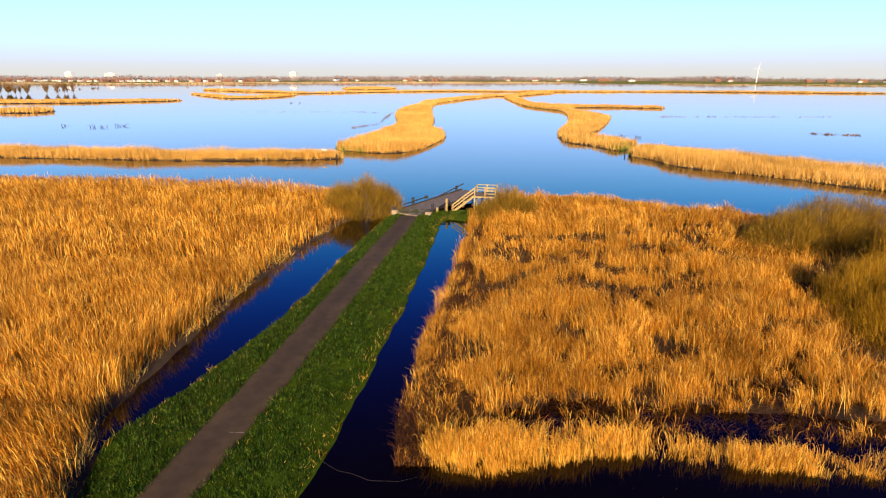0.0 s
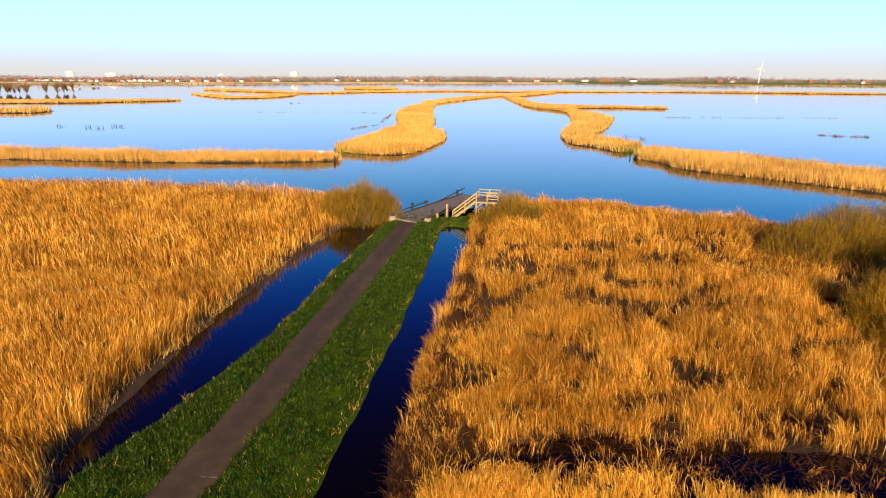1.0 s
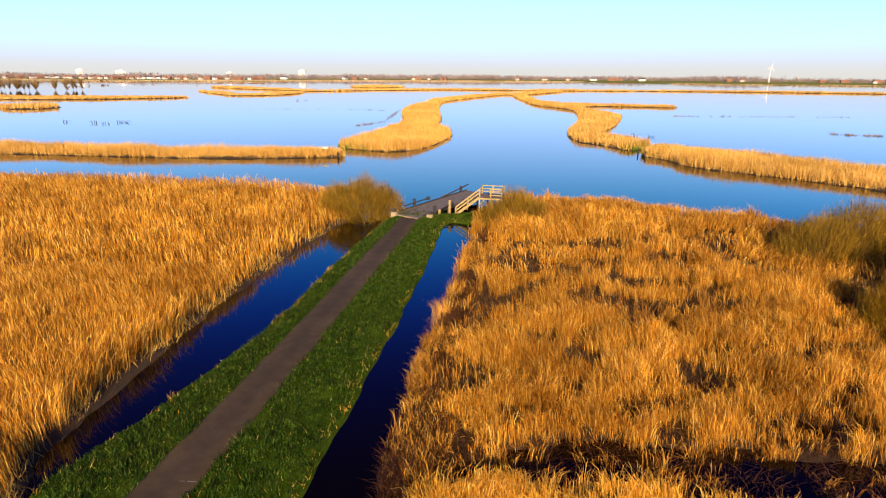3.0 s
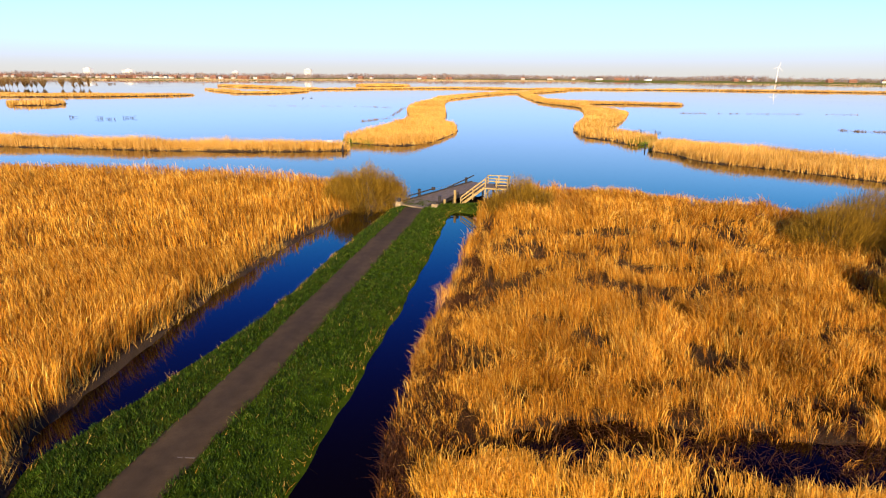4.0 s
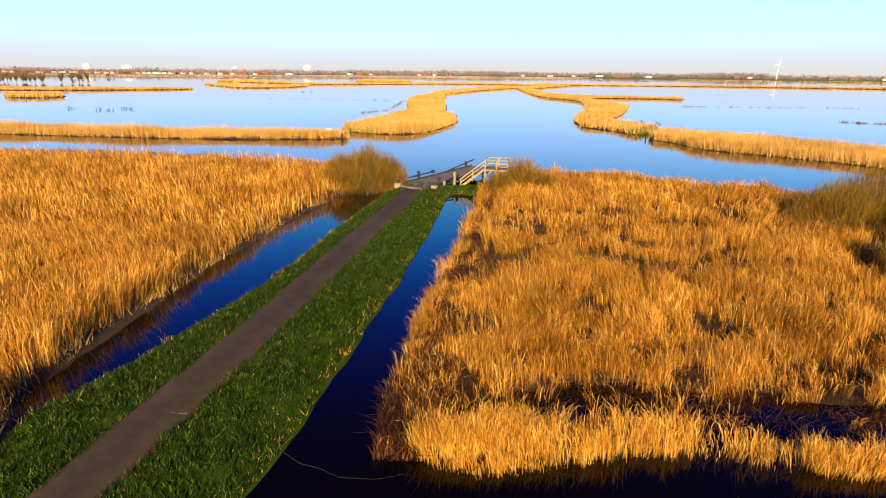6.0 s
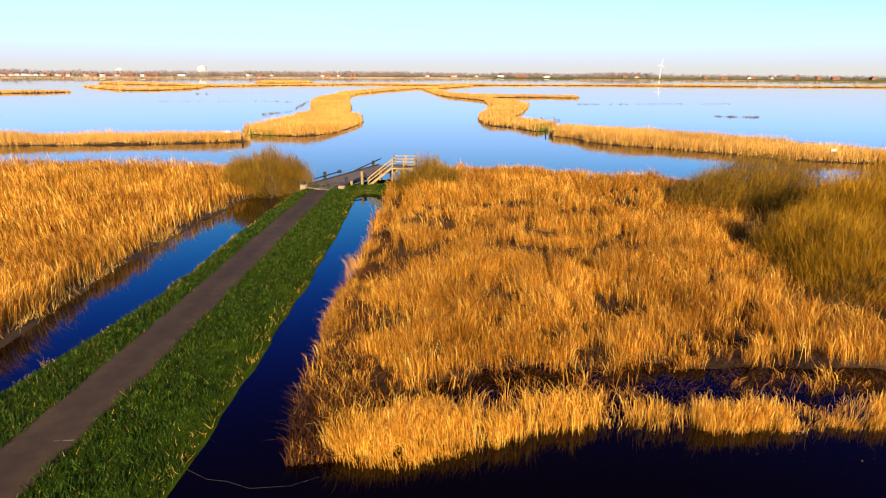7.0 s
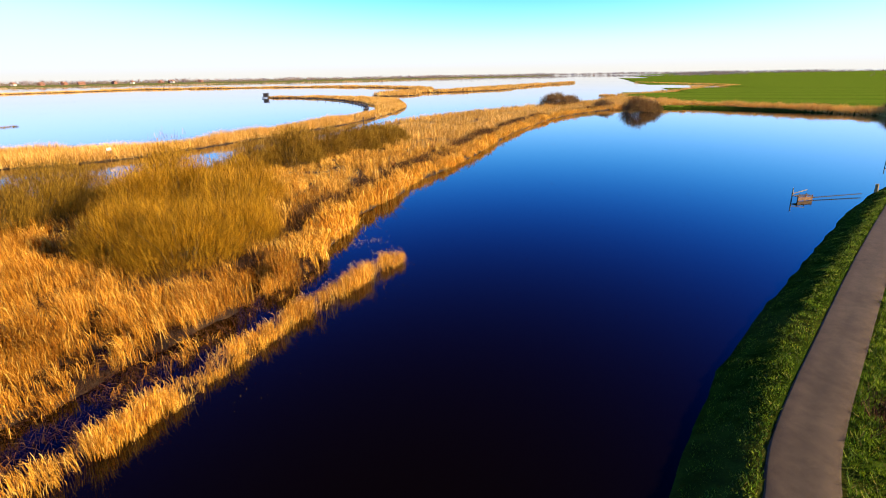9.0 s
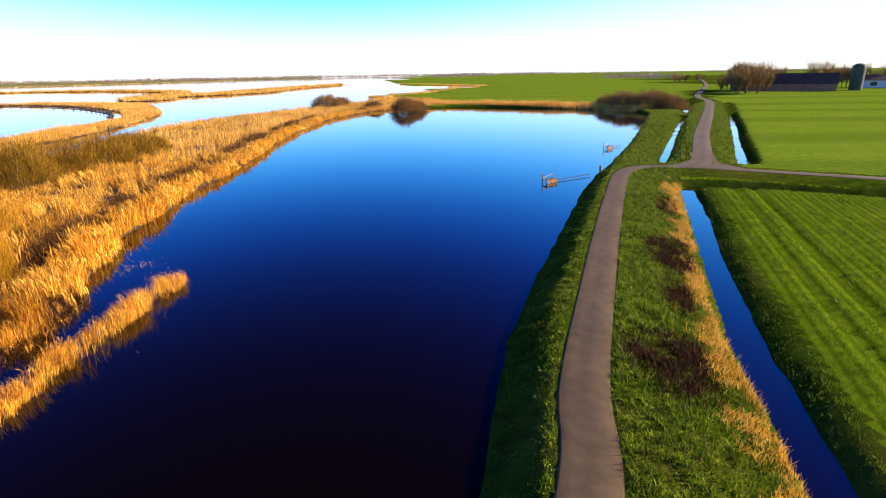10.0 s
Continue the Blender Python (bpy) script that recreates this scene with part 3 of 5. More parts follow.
def polder_height(x, y):
    d = polder_depth(x, y)
    road = np.minimum(along(LANE_SOUTH, x, y), along(LANE_FARM, x, y))
    top = 0.85 + 0.35 * np.clip((4.5 - road) / 3.0, 0, 1)
    off = -inside(DITCHES[0], x, y)
    # the verge falls gently from the lane to the ditch
    top = np.where(inside(VERGE_ALL, x, y) > 0, np.minimum(top, np.maximum(0.27 * off, 0.12)), np.minimum(top, 0.4 + 0.11 * off))
    z = np.minimum(top, np.maximum(d * 0.53, -0.5)) + np.where(road > 1.45, np.where(road > 9, 0.05, 0.16) * (fbm(x, y, 1.3, 3, 33) - 0.5), 0) * np.clip(d, 0, 1) * (road < 60)
    rows = 0.045 * np.sin((x * 0.46 + y * 0.89) * math.tau / 1.3 + 1.2 * fbm(x, y, 14, 2, 37)) * np.clip((off - 3) / 3, 0, 1)
    # a tractor has left two wheel tracks along the ditch
    for wheel in (3.9, 5.7):
        rows = rows - 0.26 * np.exp(-(((off - wheel - 0.3 * (fbm(x, y, 6, 2, 39) - 0.5)) / 0.42) ** 2))
    rows = rows * np.clip((road - 8) / 3, 0, 1) * (np.hypot(x - 30, y + 25) < 70)
    return z + rows


far_steps = np.array([1.6**k for k in range(1, 13)]) * 12
xs = np.concatenate([-60 - far_steps[::-1], np.arange(-60, 8, 2.0), np.arange(8, 76, 0.52), np.arange(76, 160, 0.7), np.arange(160, 240, 1.6), 240 + far_steps])
ys = np.concatenate([-170 - far_steps[::-1], np.arange(-170, -108, 2.0), np.arange(-108, -56, 0.7), np.arange(-56, 6, 0.52), np.arange(6, 20, 1.5), [30, 60]])
xs, ys = xs[np.abs(xs) < 4100], ys[np.abs(ys) < 4100]
polder = sheet("ground", xs, ys, polder_height, lambda x, y: inside(POLDER, x, y) > -2.0, FIELD, "wide flat green pasture and grass dyke cut by ditches")


def polder_cover(me):
    """Near pasture, far pasture beyond the cross lane, rough turf on the verges and banks."""
    c = np.empty(len(me.polygons) * 3, np.float32)
    me.polygons.foreach_get("center", c)
    x, y = c[0::3].astype(float), c[1::3].astype(float)
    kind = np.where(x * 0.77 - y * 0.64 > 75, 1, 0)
    kind[np.minimum(along(LANE_SOUTH, x, y), along(LANE_FARM, x, y)) < 5.0] = 2
    kind[(polder_depth(x, y) < 1.6) & (x < 240)] = 2
    kind[(inside(VERGE_ALL, x, y) > 0)] = 2
    me.polygons.foreach_set("material_index", kind.astype(np.int32))


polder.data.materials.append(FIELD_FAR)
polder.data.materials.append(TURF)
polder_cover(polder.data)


# ---------------------------------------------------------------- lanes
def lane(name, line, width, ground, label, lift=0.05, mat=ASPHALT):
    pts = smooth(line[::2], 4, False) if len(line) > 30 else line
    t = np.gradient(pts, axis=0)
    t /= np.linalg.norm(t, axis=1)[:, None]
    nrm = np.stack([-t[:, 1], t[:, 0]], 1)
    across = [-0.56, -0.5, -0.47, -0.25, 0, 0.25, 0.47, 0.5, 0.56]
    down = [-0.18, -0.02, 0.0, 0.02, 0.03, 0.02, 0.0, -0.02, -0.18]
    co = []
    for k, s in enumerate(across):
        w = np.where(abs(s) > 0.46, 1 + 0.05 * (fbm(pts[:, 0] + 50 * s, pts[:, 1], 1.6, 3, 77) - 0.5), 1)
        p = pts + nrm * (s * width * w)[:, None]
        z = ground(pts[:, 0], pts[:, 1]) + lift + down[k]
        co.append(np.stack([p[:, 0], p[:, 1], z], 1))
    co = np.stack(co, 1)
    ids = np.arange(co.shape[0] * co.shape[1]).reshape(co.shape[:2])
    quad = np.stack([ids[:-1, 1:], ids[:-1, :-1], ids[1:, :-1], ids[1:, 1:]], -1)
    me = mesh_of(name, co, quad, 4, mat, False)
    side = me.attributes.new("across", "FLOAT", "POINT")
    side.data.foreach_set("value", np.tile(np.clip(np.array(across) + 0.5, 0, 1), co.shape[0]).astype(np.float32))
    return tagged(new(name, me), label, "road", kind="structure")


lane("road", smooth(LANE, 3, False), 2.5, dyke_height, "narrow worn grey-brown asphalt lane on a dyke")
lane("road_south", smooth(LANE_SOUTH, 3, False), 2.0, lambda x, y: np.full(x.shape, 1.2), "narrow asphalt lane along the water bending at a junction", 0.05, ASPHALT_SIDELIT)
lane("road_farm", smooth(LANE_FARM, 3, False), 2.8, lambda x, y: np.full(x.shape, 1.2), "narrow asphalt lane running across pasture to a farm", 0.062, ASPHALT_SIDELIT)

# ---------------------------------------------------------------- reeds
def wet_patches(x, y):
    """Chance that reed stands: thin over the open pools behind the fringe."""
    pool = pools(x, y)
    for px, py, r in ((33.6, 32.8, 5.6), (40, 31.6, 4.4), (34, 38.5, 3.8), (46, 43, 7.5), (43, 57, 6.5), (79, 49, 6), (95, 45, 6)):
        pool = np.maximum(pool, np.exp(-(((x - px) ** 2 + (y - py) ** 2) / r**2) ** 2))
    gaps = fbm(x, y * 1.6, 3.2, 3, 61)
    gaps = np.maximum(gaps, np.clip((y - 60) / 10, 0, 0.55))
    trail = np.exp(-((x - np.interp(y, [26, 34, 43, 53, 68], [0.2, 0.8, 2.1, 3.9, 6.7])) / 0.8) ** 2)
    trail = np.maximum(trail, np.exp(-(((x + 0.9) / 0.9) ** 2 + ((y - 26.2) / 2.6) ** 2) ** 2))
    return np.clip(1 - 1.3 * pool - 0.97 * trail, 0.0, 1) * np.clip((gaps - 0.40) * 6, 0.06, 1) * np.clip((fbm(x, y * 1.3, 1.2, 2, 62) - 0.30) * 6, 0.12, 1)


def sedge(x, y):
    """Brown sedge in a broken band behind the canal reed, 0 to 1."""
    band = np.exp(-(((inside(EAST_BED, x, y) - 4.6) / 1.7) ** 2)) * (x > 44) * (y < 36)
    return band * np.clip((fbm(x, y, 4.5, 2, 68) - 0.41) * 8, 0, 1)


def sedge_or_reed(x, y):
    return wet_patches(x, y) * np.clip(1 - 1.2 * sedge(x, y), 0, 1)


def bank_edge(x, y):
    """Trodden edge of the bed along the ditch."""
    return np.clip(inside(WEST_BED, x, y) * 1.2 - 0.1, 0.1, 1)


def fringe_gaps(x, y):
    return np.clip((fbm(x, y, 1.3, 3, 64) - 0.34) * 6, 0.2, 1) * np.clip(1.6 - np.maximum(x - 33, 0) / 7, 0.3, 1)


def sedge_gaps(x, y):
    return np.clip((fbm(x, y, 5, 3, 63) - 0.34) * 6, 0.2, 1) * np.clip(1 - 1.1 * sedge(x, y), 0, 1)


def clip_poly(poly, x0, x1, y0, y1):
    """The part of an outline within a box."""
    out = [tuple(p) for p in poly]
    for axis, lim, sign in ((0, x0, 1), (0, x1, -1), (1, y0, 1), (1, y1, -1)):
        got = []
        for a, b in zip(out, out[1:] + out[:1]):
            ia, ib = sign * (a[axis] - lim) >= 0, sign * (b[axis] - lim) >= 0
            if ia:
                got.append(a)
            if ia != ib:
                t = (lim - a[axis]) / (b[axis] - a[axis])
                got.append((a[0] + t * (b[0] - a[0]), a[1] + t * (b[1] - a[1])))
        out = got
    return np.array(out)


reed_bed(FRINGE, 420, 1.5, 0.017, "golden reed fringe coloured as sunlit, standing in shallow water", 11, fringe_gaps, fringe_height, True, spread=0.6, clump=1.1, edge=0.1, mat=REED_SUNLIT, taper=lambda x, y: np.clip(1 - np.maximum(x - 7, 0) / 34, 0.82, 1) * np.clip((y - 20.9) * 0.55, 0.45, 1) ** np.where(x < 8, 1, 0))
reed_bed(clip_poly(EAST_BED, -5, 35, 20, 50), 390, 1.85, 0.021, "tall golden winter reed with dark wet gaps", 12, wet_patches, east_height, True, spread=0.72, edge=-0.1, tuft=10, rolling=0.62)
reed_bed(clip_poly(EAST_BED, -5, 44, 50, 84), 110, 1.9, 0.040, "tall golden winter reed by the lake channel", 13, wet_patches, east_height, True, spread=0.8, edge=-0.1, tuft=7, tuft_size=0.16, rolling=0.62)
reed_bed(clip_poly(EAST_BED, 44, 100, 18, 82), 72, 1.7, 0.045, "golden reed and brown sedge beside willow scrub", 14, sedge_or_reed, east_height, True, spread=0.8, tuft=6, tuft_size=0.16, mat=REED_LIGHTENED, rolling=0.6)
reed_bed(clip_poly(EAST_BED, 35, 44, 18, 50), 190, 1.75, 0.028, "pale golden reed round the willow scrub", 28, wet_patches, east_height, True, spread=0.75, tuft=8, tuft_size=0.14, mat=REED_LIGHTENED, rolling=0.6)
reed_bed(clip_poly(EAST_BED, 100, 330, -40, 82), 13, 1.6, 0.13, "distant golden reed belt along the canal", 15, sedge_gaps, east_height, tuft=2, mat=REED_HAZED, spread=0.3)
reed_bed(clip_poly(WEST_BED, -45, 0, 10, 52), 125, 1.9, 0.027, "dense golden western reed bed beside the ditch", 16, bank_edge, west_height, True, spread=0.5, edge=0.3, tuft=4, tuft_size=0.16, clump=2.4, rolling=0.4)
reed_bed(clip_poly(WEST_BED, -100, 0, 52, 108), 30, 2.0, 0.05, "dense golden reed bed reaching to the channel", 17, bank_edge, west_height, True, spread=0.4, tuft=2, tuft_size=0.2, clump=3.0, rolling=0.3)
reed_bed(clip_poly(WEST_BED, -85, -45, 30, 52), 48, 2.0, 0.045, "dense golden western reed bed", 18, None, west_height, True, spread=0.45, tuft=3, tuft_size=0.16, clump=2.6, rolling=0.35)
reed_bed(clip_poly(NORTH_WEST_BANK, -170, 0, 110, 170), 50, 2.1, 0.08, "straight golden reed belt on a lake bank", 19, None, nw_height, tuft=2, mat=REED_HAZED, clump=5, spread=0.3)
reed_bed(clip_poly(MID_ISLAND, -60, 90, 120, 290), 26, 2.0, 0.12, "golden reed covering a lake island", 20, None, mid_height, tuft=1, mat=REED_HAZED, clump=6, spread=0.3)
reed_bed(clip_poly(MID_ISLAND, -60, 120, 290, 600), 8, 1.9, 0.22, "distant golden reed on a thin spit", 21, None, mid_height, tuft=1, mat=REED_HAZED, clump=9, spread=0.2)
reed_bed(EAST_ISLAND, 10, 1.8, 0.18, "golden reed on a winding lake island", 22, None, ei_height, tuft=1, mat=REED_HAZED, clump=6, spread=0.3)
reed_bed(clip_poly(EAST_BANK, 40, 160, 70, 160), 42, 2.0, 0.09, "golden reed belt on the curved lake bank", 23, None, e_height, tuft=2, mat=REED_HAZED, clump=5, spread=0.3)
reed_bed(clip_poly(EAST_BANK, 160, 400, 70, 240), 12, 1.5, 0.14, "distant golden reed on the curved lake bank", 24, None, e_height, tuft=1, mat=REED_HAZED, clump=6, spread=0.3)
# trampled brown reed along the ditch corner
TRAMPLED = np.array([(-1.9, 22.2), (-0.3, 22.2), (0.4, 24.6), (1.3, 28), (1.9, 36), (3.6, 46), (6.4, 62), (5.6, 62), (2.4, 46), (0.4, 36), (-0.8, 30), (-1.7, 27)])
rng_t = np.random.default_rng(25)
tx, ty = scatter(rng_t, TRAMPLED, 170, -0.2)
blades("reeds", tx, ty, np.maximum(east_height(tx, ty), -0.02) - 0.03, rng_t.uniform(0.25, 0.8, len(tx)), rng_t.uniform(0.02, 0.05, len(tx)), rng_t.normal(0, 0.6, (len(tx), 2)), BRACKEN, "flattened dark brown reed along a trodden ditch edge", rng_t, "reeds", 2)

sx, sy = scatter(rng_t, TRAMPLED, 70, -0.3, lambda x, y: np.clip((fbm(x, y, 1.4, 2, 57) - 0.35) * 5, 0.05, 1))
blades("reeds", sx, sy, np.maximum(east_height(sx, sy), -0.02) - 0.03, rng_t.uniform(0.3, 0.95, len(sx)), rng_t.uniform(0.015, 0.03, len(sx)), rng_t.normal(0, 0.35, (len(sx), 2)), REED, "pale broken straw standing along the trodden ditch edge", rng_t, "reeds", 2)

# broken stalks lying on the bare mud round the pools
LITTER = np.array([(-1.8, 24), (14, 23.6), (36, 22.4), (40, 25), (30, 31), (14, 33), (2, 31)])
lx, ly = scatter(rng_t, LITTER, 90, 0.0, lambda x, y: np.clip(1.2 - wet_patches(x, y) * 1.2, 0, 1))
lz = east_height(lx, ly)
out = (lz > -0.05) | (rng_t.random(len(lz)) < 0.4)
lx, ly, lz = lx[out], ly[out], lz[out]
blades("reeds", lx, ly, np.maximum(lz, 0) - 0.02, rng_t.uniform(0.12, 0.5, len(lx)), rng_t.uniform(0.015, 0.04, len(lx)), rng_t.normal(0, 1.6, (len(lx), 2)), BRACKEN, "dark broken reed stubble lying on wet mud", rng_t, "reeds", 2)

reed_bed(LITTER, 110, 1.0, 0.02, "short ragged reed at the rim of the pools", 26, lambda x, y: np.clip(1 - np.abs(pools(x, y) - 0.42) / 0.3, 0, 1), lambda x, y: np.maximum(east_height(x, y), -0.05), True, spread=1.2, tuft=5)

# standing reed, coloured as sunlit, along the canal edge; brown sedge tussocks behind it
CANAL_EDGE = clip_poly(EAST_BED, 36, 226, -12, 32)
reed_bed(CANAL_EDGE, 130, 1.7, 0.05, "straw reed coloured as sunlit along the canal edge", 27, lambda x, y: np.clip(1.5 - inside(EAST_BED, x, y) * 0.45, 0, 1) * np.clip((fbm(x, y, 2.2, 2, 65) - 0.32) * 5, 0.1, 1) * np.clip(1.2 - x / 210, 0.2, 1), east_height, True, spread=0.8, edge=-0.2, tuft=5, mat=REED_SUNLIT)


sx, sy = scatter(rng_t, CANAL_EDGE, 100, 0.4, sedge)
blades("sedge", sx, sy, east_height(sx, sy), rng_t.uniform(0.6, 1.7, len(sx)), rng_t.uniform(0.05, 0.10, len(sx)), rng_t.normal(0, 0.5, (len(sx), 2)), SEDGE, "dark brown sedge tussocks behind the canal reed", rng_t, "sedge", 1)

# pale fallen reed along the western ditch bank
wx, wy = scatter(rng_t, clip_poly(WEST_BED, -24, -6, 18, 76), 110, -0.2, lambda x, y: np.clip(1.0 - np.abs(inside(WEST_BED, x, y) - 0.5) / 0.6, 0, 1) * np.clip((fbm(x, y, 3.0, 2, 69) - 0.36) * 5, 0.1, 1))
blades("reeds", wx, wy, np.maximum(west_height(wx, wy), 0.0) - 0.03, rng_t.uniform(0.2, 0.9, len(wx)), rng_t.uniform(0.02, 0.05, len(wx)), rng_t.normal(0, 0.4, (len(wx), 2)), STRAW, "pale fallen straw along the western ditch bank", rng_t, "reeds", 1)

# brown undergrowth filling the gaps of the eastern bed
ux, uy = scatter(rng_t, clip_poly(EAST_BED, -3, 60, 25, 72), 42, 0.3, lambda x, y: np.clip(0.95 - wet_patches(x, y), 0, 1) * (pools(x, y) < 0.25))
blades("reeds", ux, uy, east_height(ux, uy) - 0.03, rng_t.uniform(0.3, 0.9, len(ux)), rng_t.uniform(0.03, 0.07, len(ux)), rng_t.normal(0, 0.7, (len(ux), 2)), SEDGE, "low brown broken undergrowth between the reeds", rng_t, "reeds", 1)

# ---------------------------------------------------------------- far reed islands and shores
FAR = [
    ([(-420, 372), (-297, 385), (-245, 394), (-215, 412), (-190, 433), (-206, 445), (-263, 440), (-420, 440), (-560, 450), (-560, 400)], 1.0, "low reed island in the western lake"),
    ([(-240, 317), (-221, 291), (-205, 288), (-198, 298), (-214, 319)], 1.4, "small round reed island"),
    ([(-300, 755), (-243, 695), (-170, 640), (-131, 606), (-134, 625), (-200, 690), (-285, 785)], 1.6, "double reed island"),
    ([(-252, 600), (-207, 525), (-169, 478), (-138, 492), (-131, 560), (-150, 550), (-172, 505), (-202, 548)], 1.2, "crescent of low reed in the western lake"),
    ([(-132, 850), (-90, 780), (-50, 850), (-95, 910)], 2.0, "small far reed island"),
    ([(-130, 610), (0, 690), (93, 672), (300, 664), (500, 600), (620, 580), (620, 592), (500, 616), (300, 684), (93, 694), (0, 712), (-130, 622)], 1.4, "long thin far reed strip"),
    ([(430, 128), (489, 76), (620, 60), (770, 19), (840, 20), (760, 45), (600, 95), (500, 120), (440, 150)], 1.6, "far reed spit in the eastern water"),
    ([(380, 150), (480, 155), (570, 180), (700, 340), (640, 600), (650, 620), (720, 340), (590, 170), (480, 140), (378, 118)], 1.5, "far reed bank round the eastern lake"),
    ([(80, 560), (60, 540), (70, 515), (90, 540), (140, 640), (120, 650)], 1.4, "reed tail of an island"),
]
for k, (pts, tall, text) in enumerate(FAR):
    poly = smooth(pts, 3)
    _, h = land("ground_far", poly, 0.5, 0.3, 4.0, THATCH, text, 0.2, 70 + k, 1.0)
    reed_bed(poly, 1.7, tall + 0.9, 0.55, text + " with golden reed", 170 + k, None, h, tuft=1, mat=REED_HAZED, clump=15, spread=0.2)

# reed edges of the polder shore
SHORE_EAST = smooth([(222, -6), (233, -22), (236, -36), (224, -52), (204, -72), (188, -84), (176, -89), (181, -95), (196, -92), (214, -74), (234, -54), (248, -36), (300, -22), (332, -4), (300, -20), (250, -12)], 3)
reed_bed(SHORE_EAST, 24, 1.9, 0.14, "pale reed edge between canal and pasture", 31, None, lambda x, y: np.maximum(polder_height(x, y), 0.0), tuft=2, mat=REED_HAZED, edge=-1.6)
SHORE_FAR = smooth([(338, -6), (420, -51), (500, -83), (530, -85), (560, -119), (620, -111), (760, -61), (760, -72), (620, -124), (556, -132), (520, -97), (420, -62), (338, -16)], 3)
reed_bed(SHORE_FAR, 2.2, 1.5, 0.4, "distant pale reed edge of the pasture", 32, None, lambda x, y: np.full(x.shape, 0.4), tuft=2, mat=REED_HAZED)


# ---------------------------------------------------------------- grass
def turf(poly, per_m2, tall, width, mat, label, seed, ground, avoid=(), holes=None, edge=0.1, gap=1.1, mown=None):
    rng = np.random.default_rng(seed)
    x, y = scatter(rng, poly, per_m2, edge, holes)
    for line in avoid:
        ok = along(line, x, y) > gap + 0.2 * (fbm(x, y, 0.8, 2, 3) - 0.5)
        x, y = x[ok], y[ok]
    z = ground(x, y)
    ok = z > 0.04
    x, y, z = x[ok], y[ok], z[ok]
    h = tall * (0.15 + 1.4 * fbm(x, y, 0.55, 2, seed)) * rng.uniform(0.6, 1.3, len(x)) * (mown(x, y) if mown else 1)
    lean = rng.normal(0, 0.45, (len(x), 2))
    return blades("grass", x, y, z - 0.03, h, width * rng.uniform(0.6, 1.4, len(x)), lean, mat, label, rng, "grass", 1)


turf(clip_poly(DYKE, -30, 15, 17, 80), 240, 0.24, 0.062, GRASS, "lush green tufted grass on the dyke verges", 41, dyke_height, (LANE,))
turf(clip_poly(DYKE, -30, 15, 17, 80), 40, 0.34, 0.04, STRAW, "pale dead grass stems along the ditch edge", 42, dyke_height, (LANE,), lambda x, y: np.clip(1.1 - inside(DYKE, x, y) * 1.3, 0.02, 1) * (fbm(x, y, 1.2, 2, 8) > 0.45), -0.2)
VERGE = np.array([(8, 5.6), (15.7, 2.2), (26.5, -1.8), (47, -12.9), (60.6, -20.3), (78.8, -32.5), (96, -44), (92, -49), (70, -36), (66, -36), (58, -31.2), (46, -24.6), (33.8, -17.7), (24.4, -12.8), (13.8, -8.5), (6, -5)])


def clear_of_brambles(x, y):
    return np.clip(1.15 - brambles(x, y) * 1.3, 0, 1) * (1 - 0.8 * ditch_side(x, y))


def ditch_side(x, y):
    """The dry strip along the ditch, 0 to 1."""
    return np.clip(1.7 + inside(DITCHES[0], x, y) * 0.9 + 3.6 * (fbm(x, y, 1.6, 3, 9) - 0.5), 0, 0.8)


def brambles(x, y):
    got = np.zeros(x.shape)
    for px, py, rx, ry, a in ((21.3, -8.0, 3.0, 1.9, -0.47), (36, -16.8, 4.2, 1.6, -0.5), (50, -24.5, 5, 1.0, -0.5), (28.5, -12.6, 2.6, 0.9, -0.5)):
        u = (x - px) * math.cos(a) + (y - py) * math.sin(a)
        v = -(x - px) * math.sin(a) + (y - py) * math.cos(a)
        got = np.maximum(got, np.exp(-((u / rx) ** 2 + (v / ry) ** 2) ** 2))
    return np.clip(got * (2.6 * fbm(x, y, 1.3, 3, 88) - 0.35), 0, 1)


turf(VERGE, 190, 0.27, 0.07, VERGE_GRASS, "lush green grass on the lane verge and canal bank", 43, polder_height, (LANE_SOUTH, LANE_FARM), clear_of_brambles, mown=lambda x, y: np.clip(inside(POLDER, x, y) / 4.5, 0.3, 1))
turf(VERGE, 420, 0.34, 0.05, BRACKEN, "flattened dark brown dead brambles in the verge", 44, polder_height, (LANE_SOUTH, LANE_FARM), brambles)
turf(VERGE, 270, 0.36, 0.055, STRAW, "dry straw-coloured grass along the ditch", 45, polder_height, (LANE_SOUTH, LANE_FARM), lambda x, y: ditch_side(x, y) * np.clip(1.1 - brambles(x, y), 0.1, 1))


def wheel_free(x, y):
    """0 in the two wheel tracks along the ditch, else 1."""
    off = -inside(DITCHES[0], x, y)
    return (np.minimum(np.abs(off - 3.9), np.abs(off - 5.7)) > 0.35).astype(float)


NEAR_FIELD = np.array([(10, -10), (17.6, -11), (26.7, -15.6), (36.9, -21.3), (57, -33), (50, -46), (36, -62), (18, -42), (10, -24)])
turf(NEAR_FIELD, 75, 0.17, 0.06, FIELD_GRASS, "short bright pasture grass in drill rows", 46, polder_height, (), lambda x, y: (0.35 + 0.65 * wheel_free(x, y)) * (0.45 + 0.55 * (np.sin((x * 0.46 + y * 0.89) * math.tau / 1.3 + 1.2 * fbm(x, y, 14, 2, 37)) > -0.3)))
BANK_FAR = np.array([(78.8, -32.5), (96, -44), (143.5, -73.3), (161, -84), (175, -92), (205, -134), (196, -136), (150, -103), (100, -68), (72, -51), (66, -44), (70, -36)])
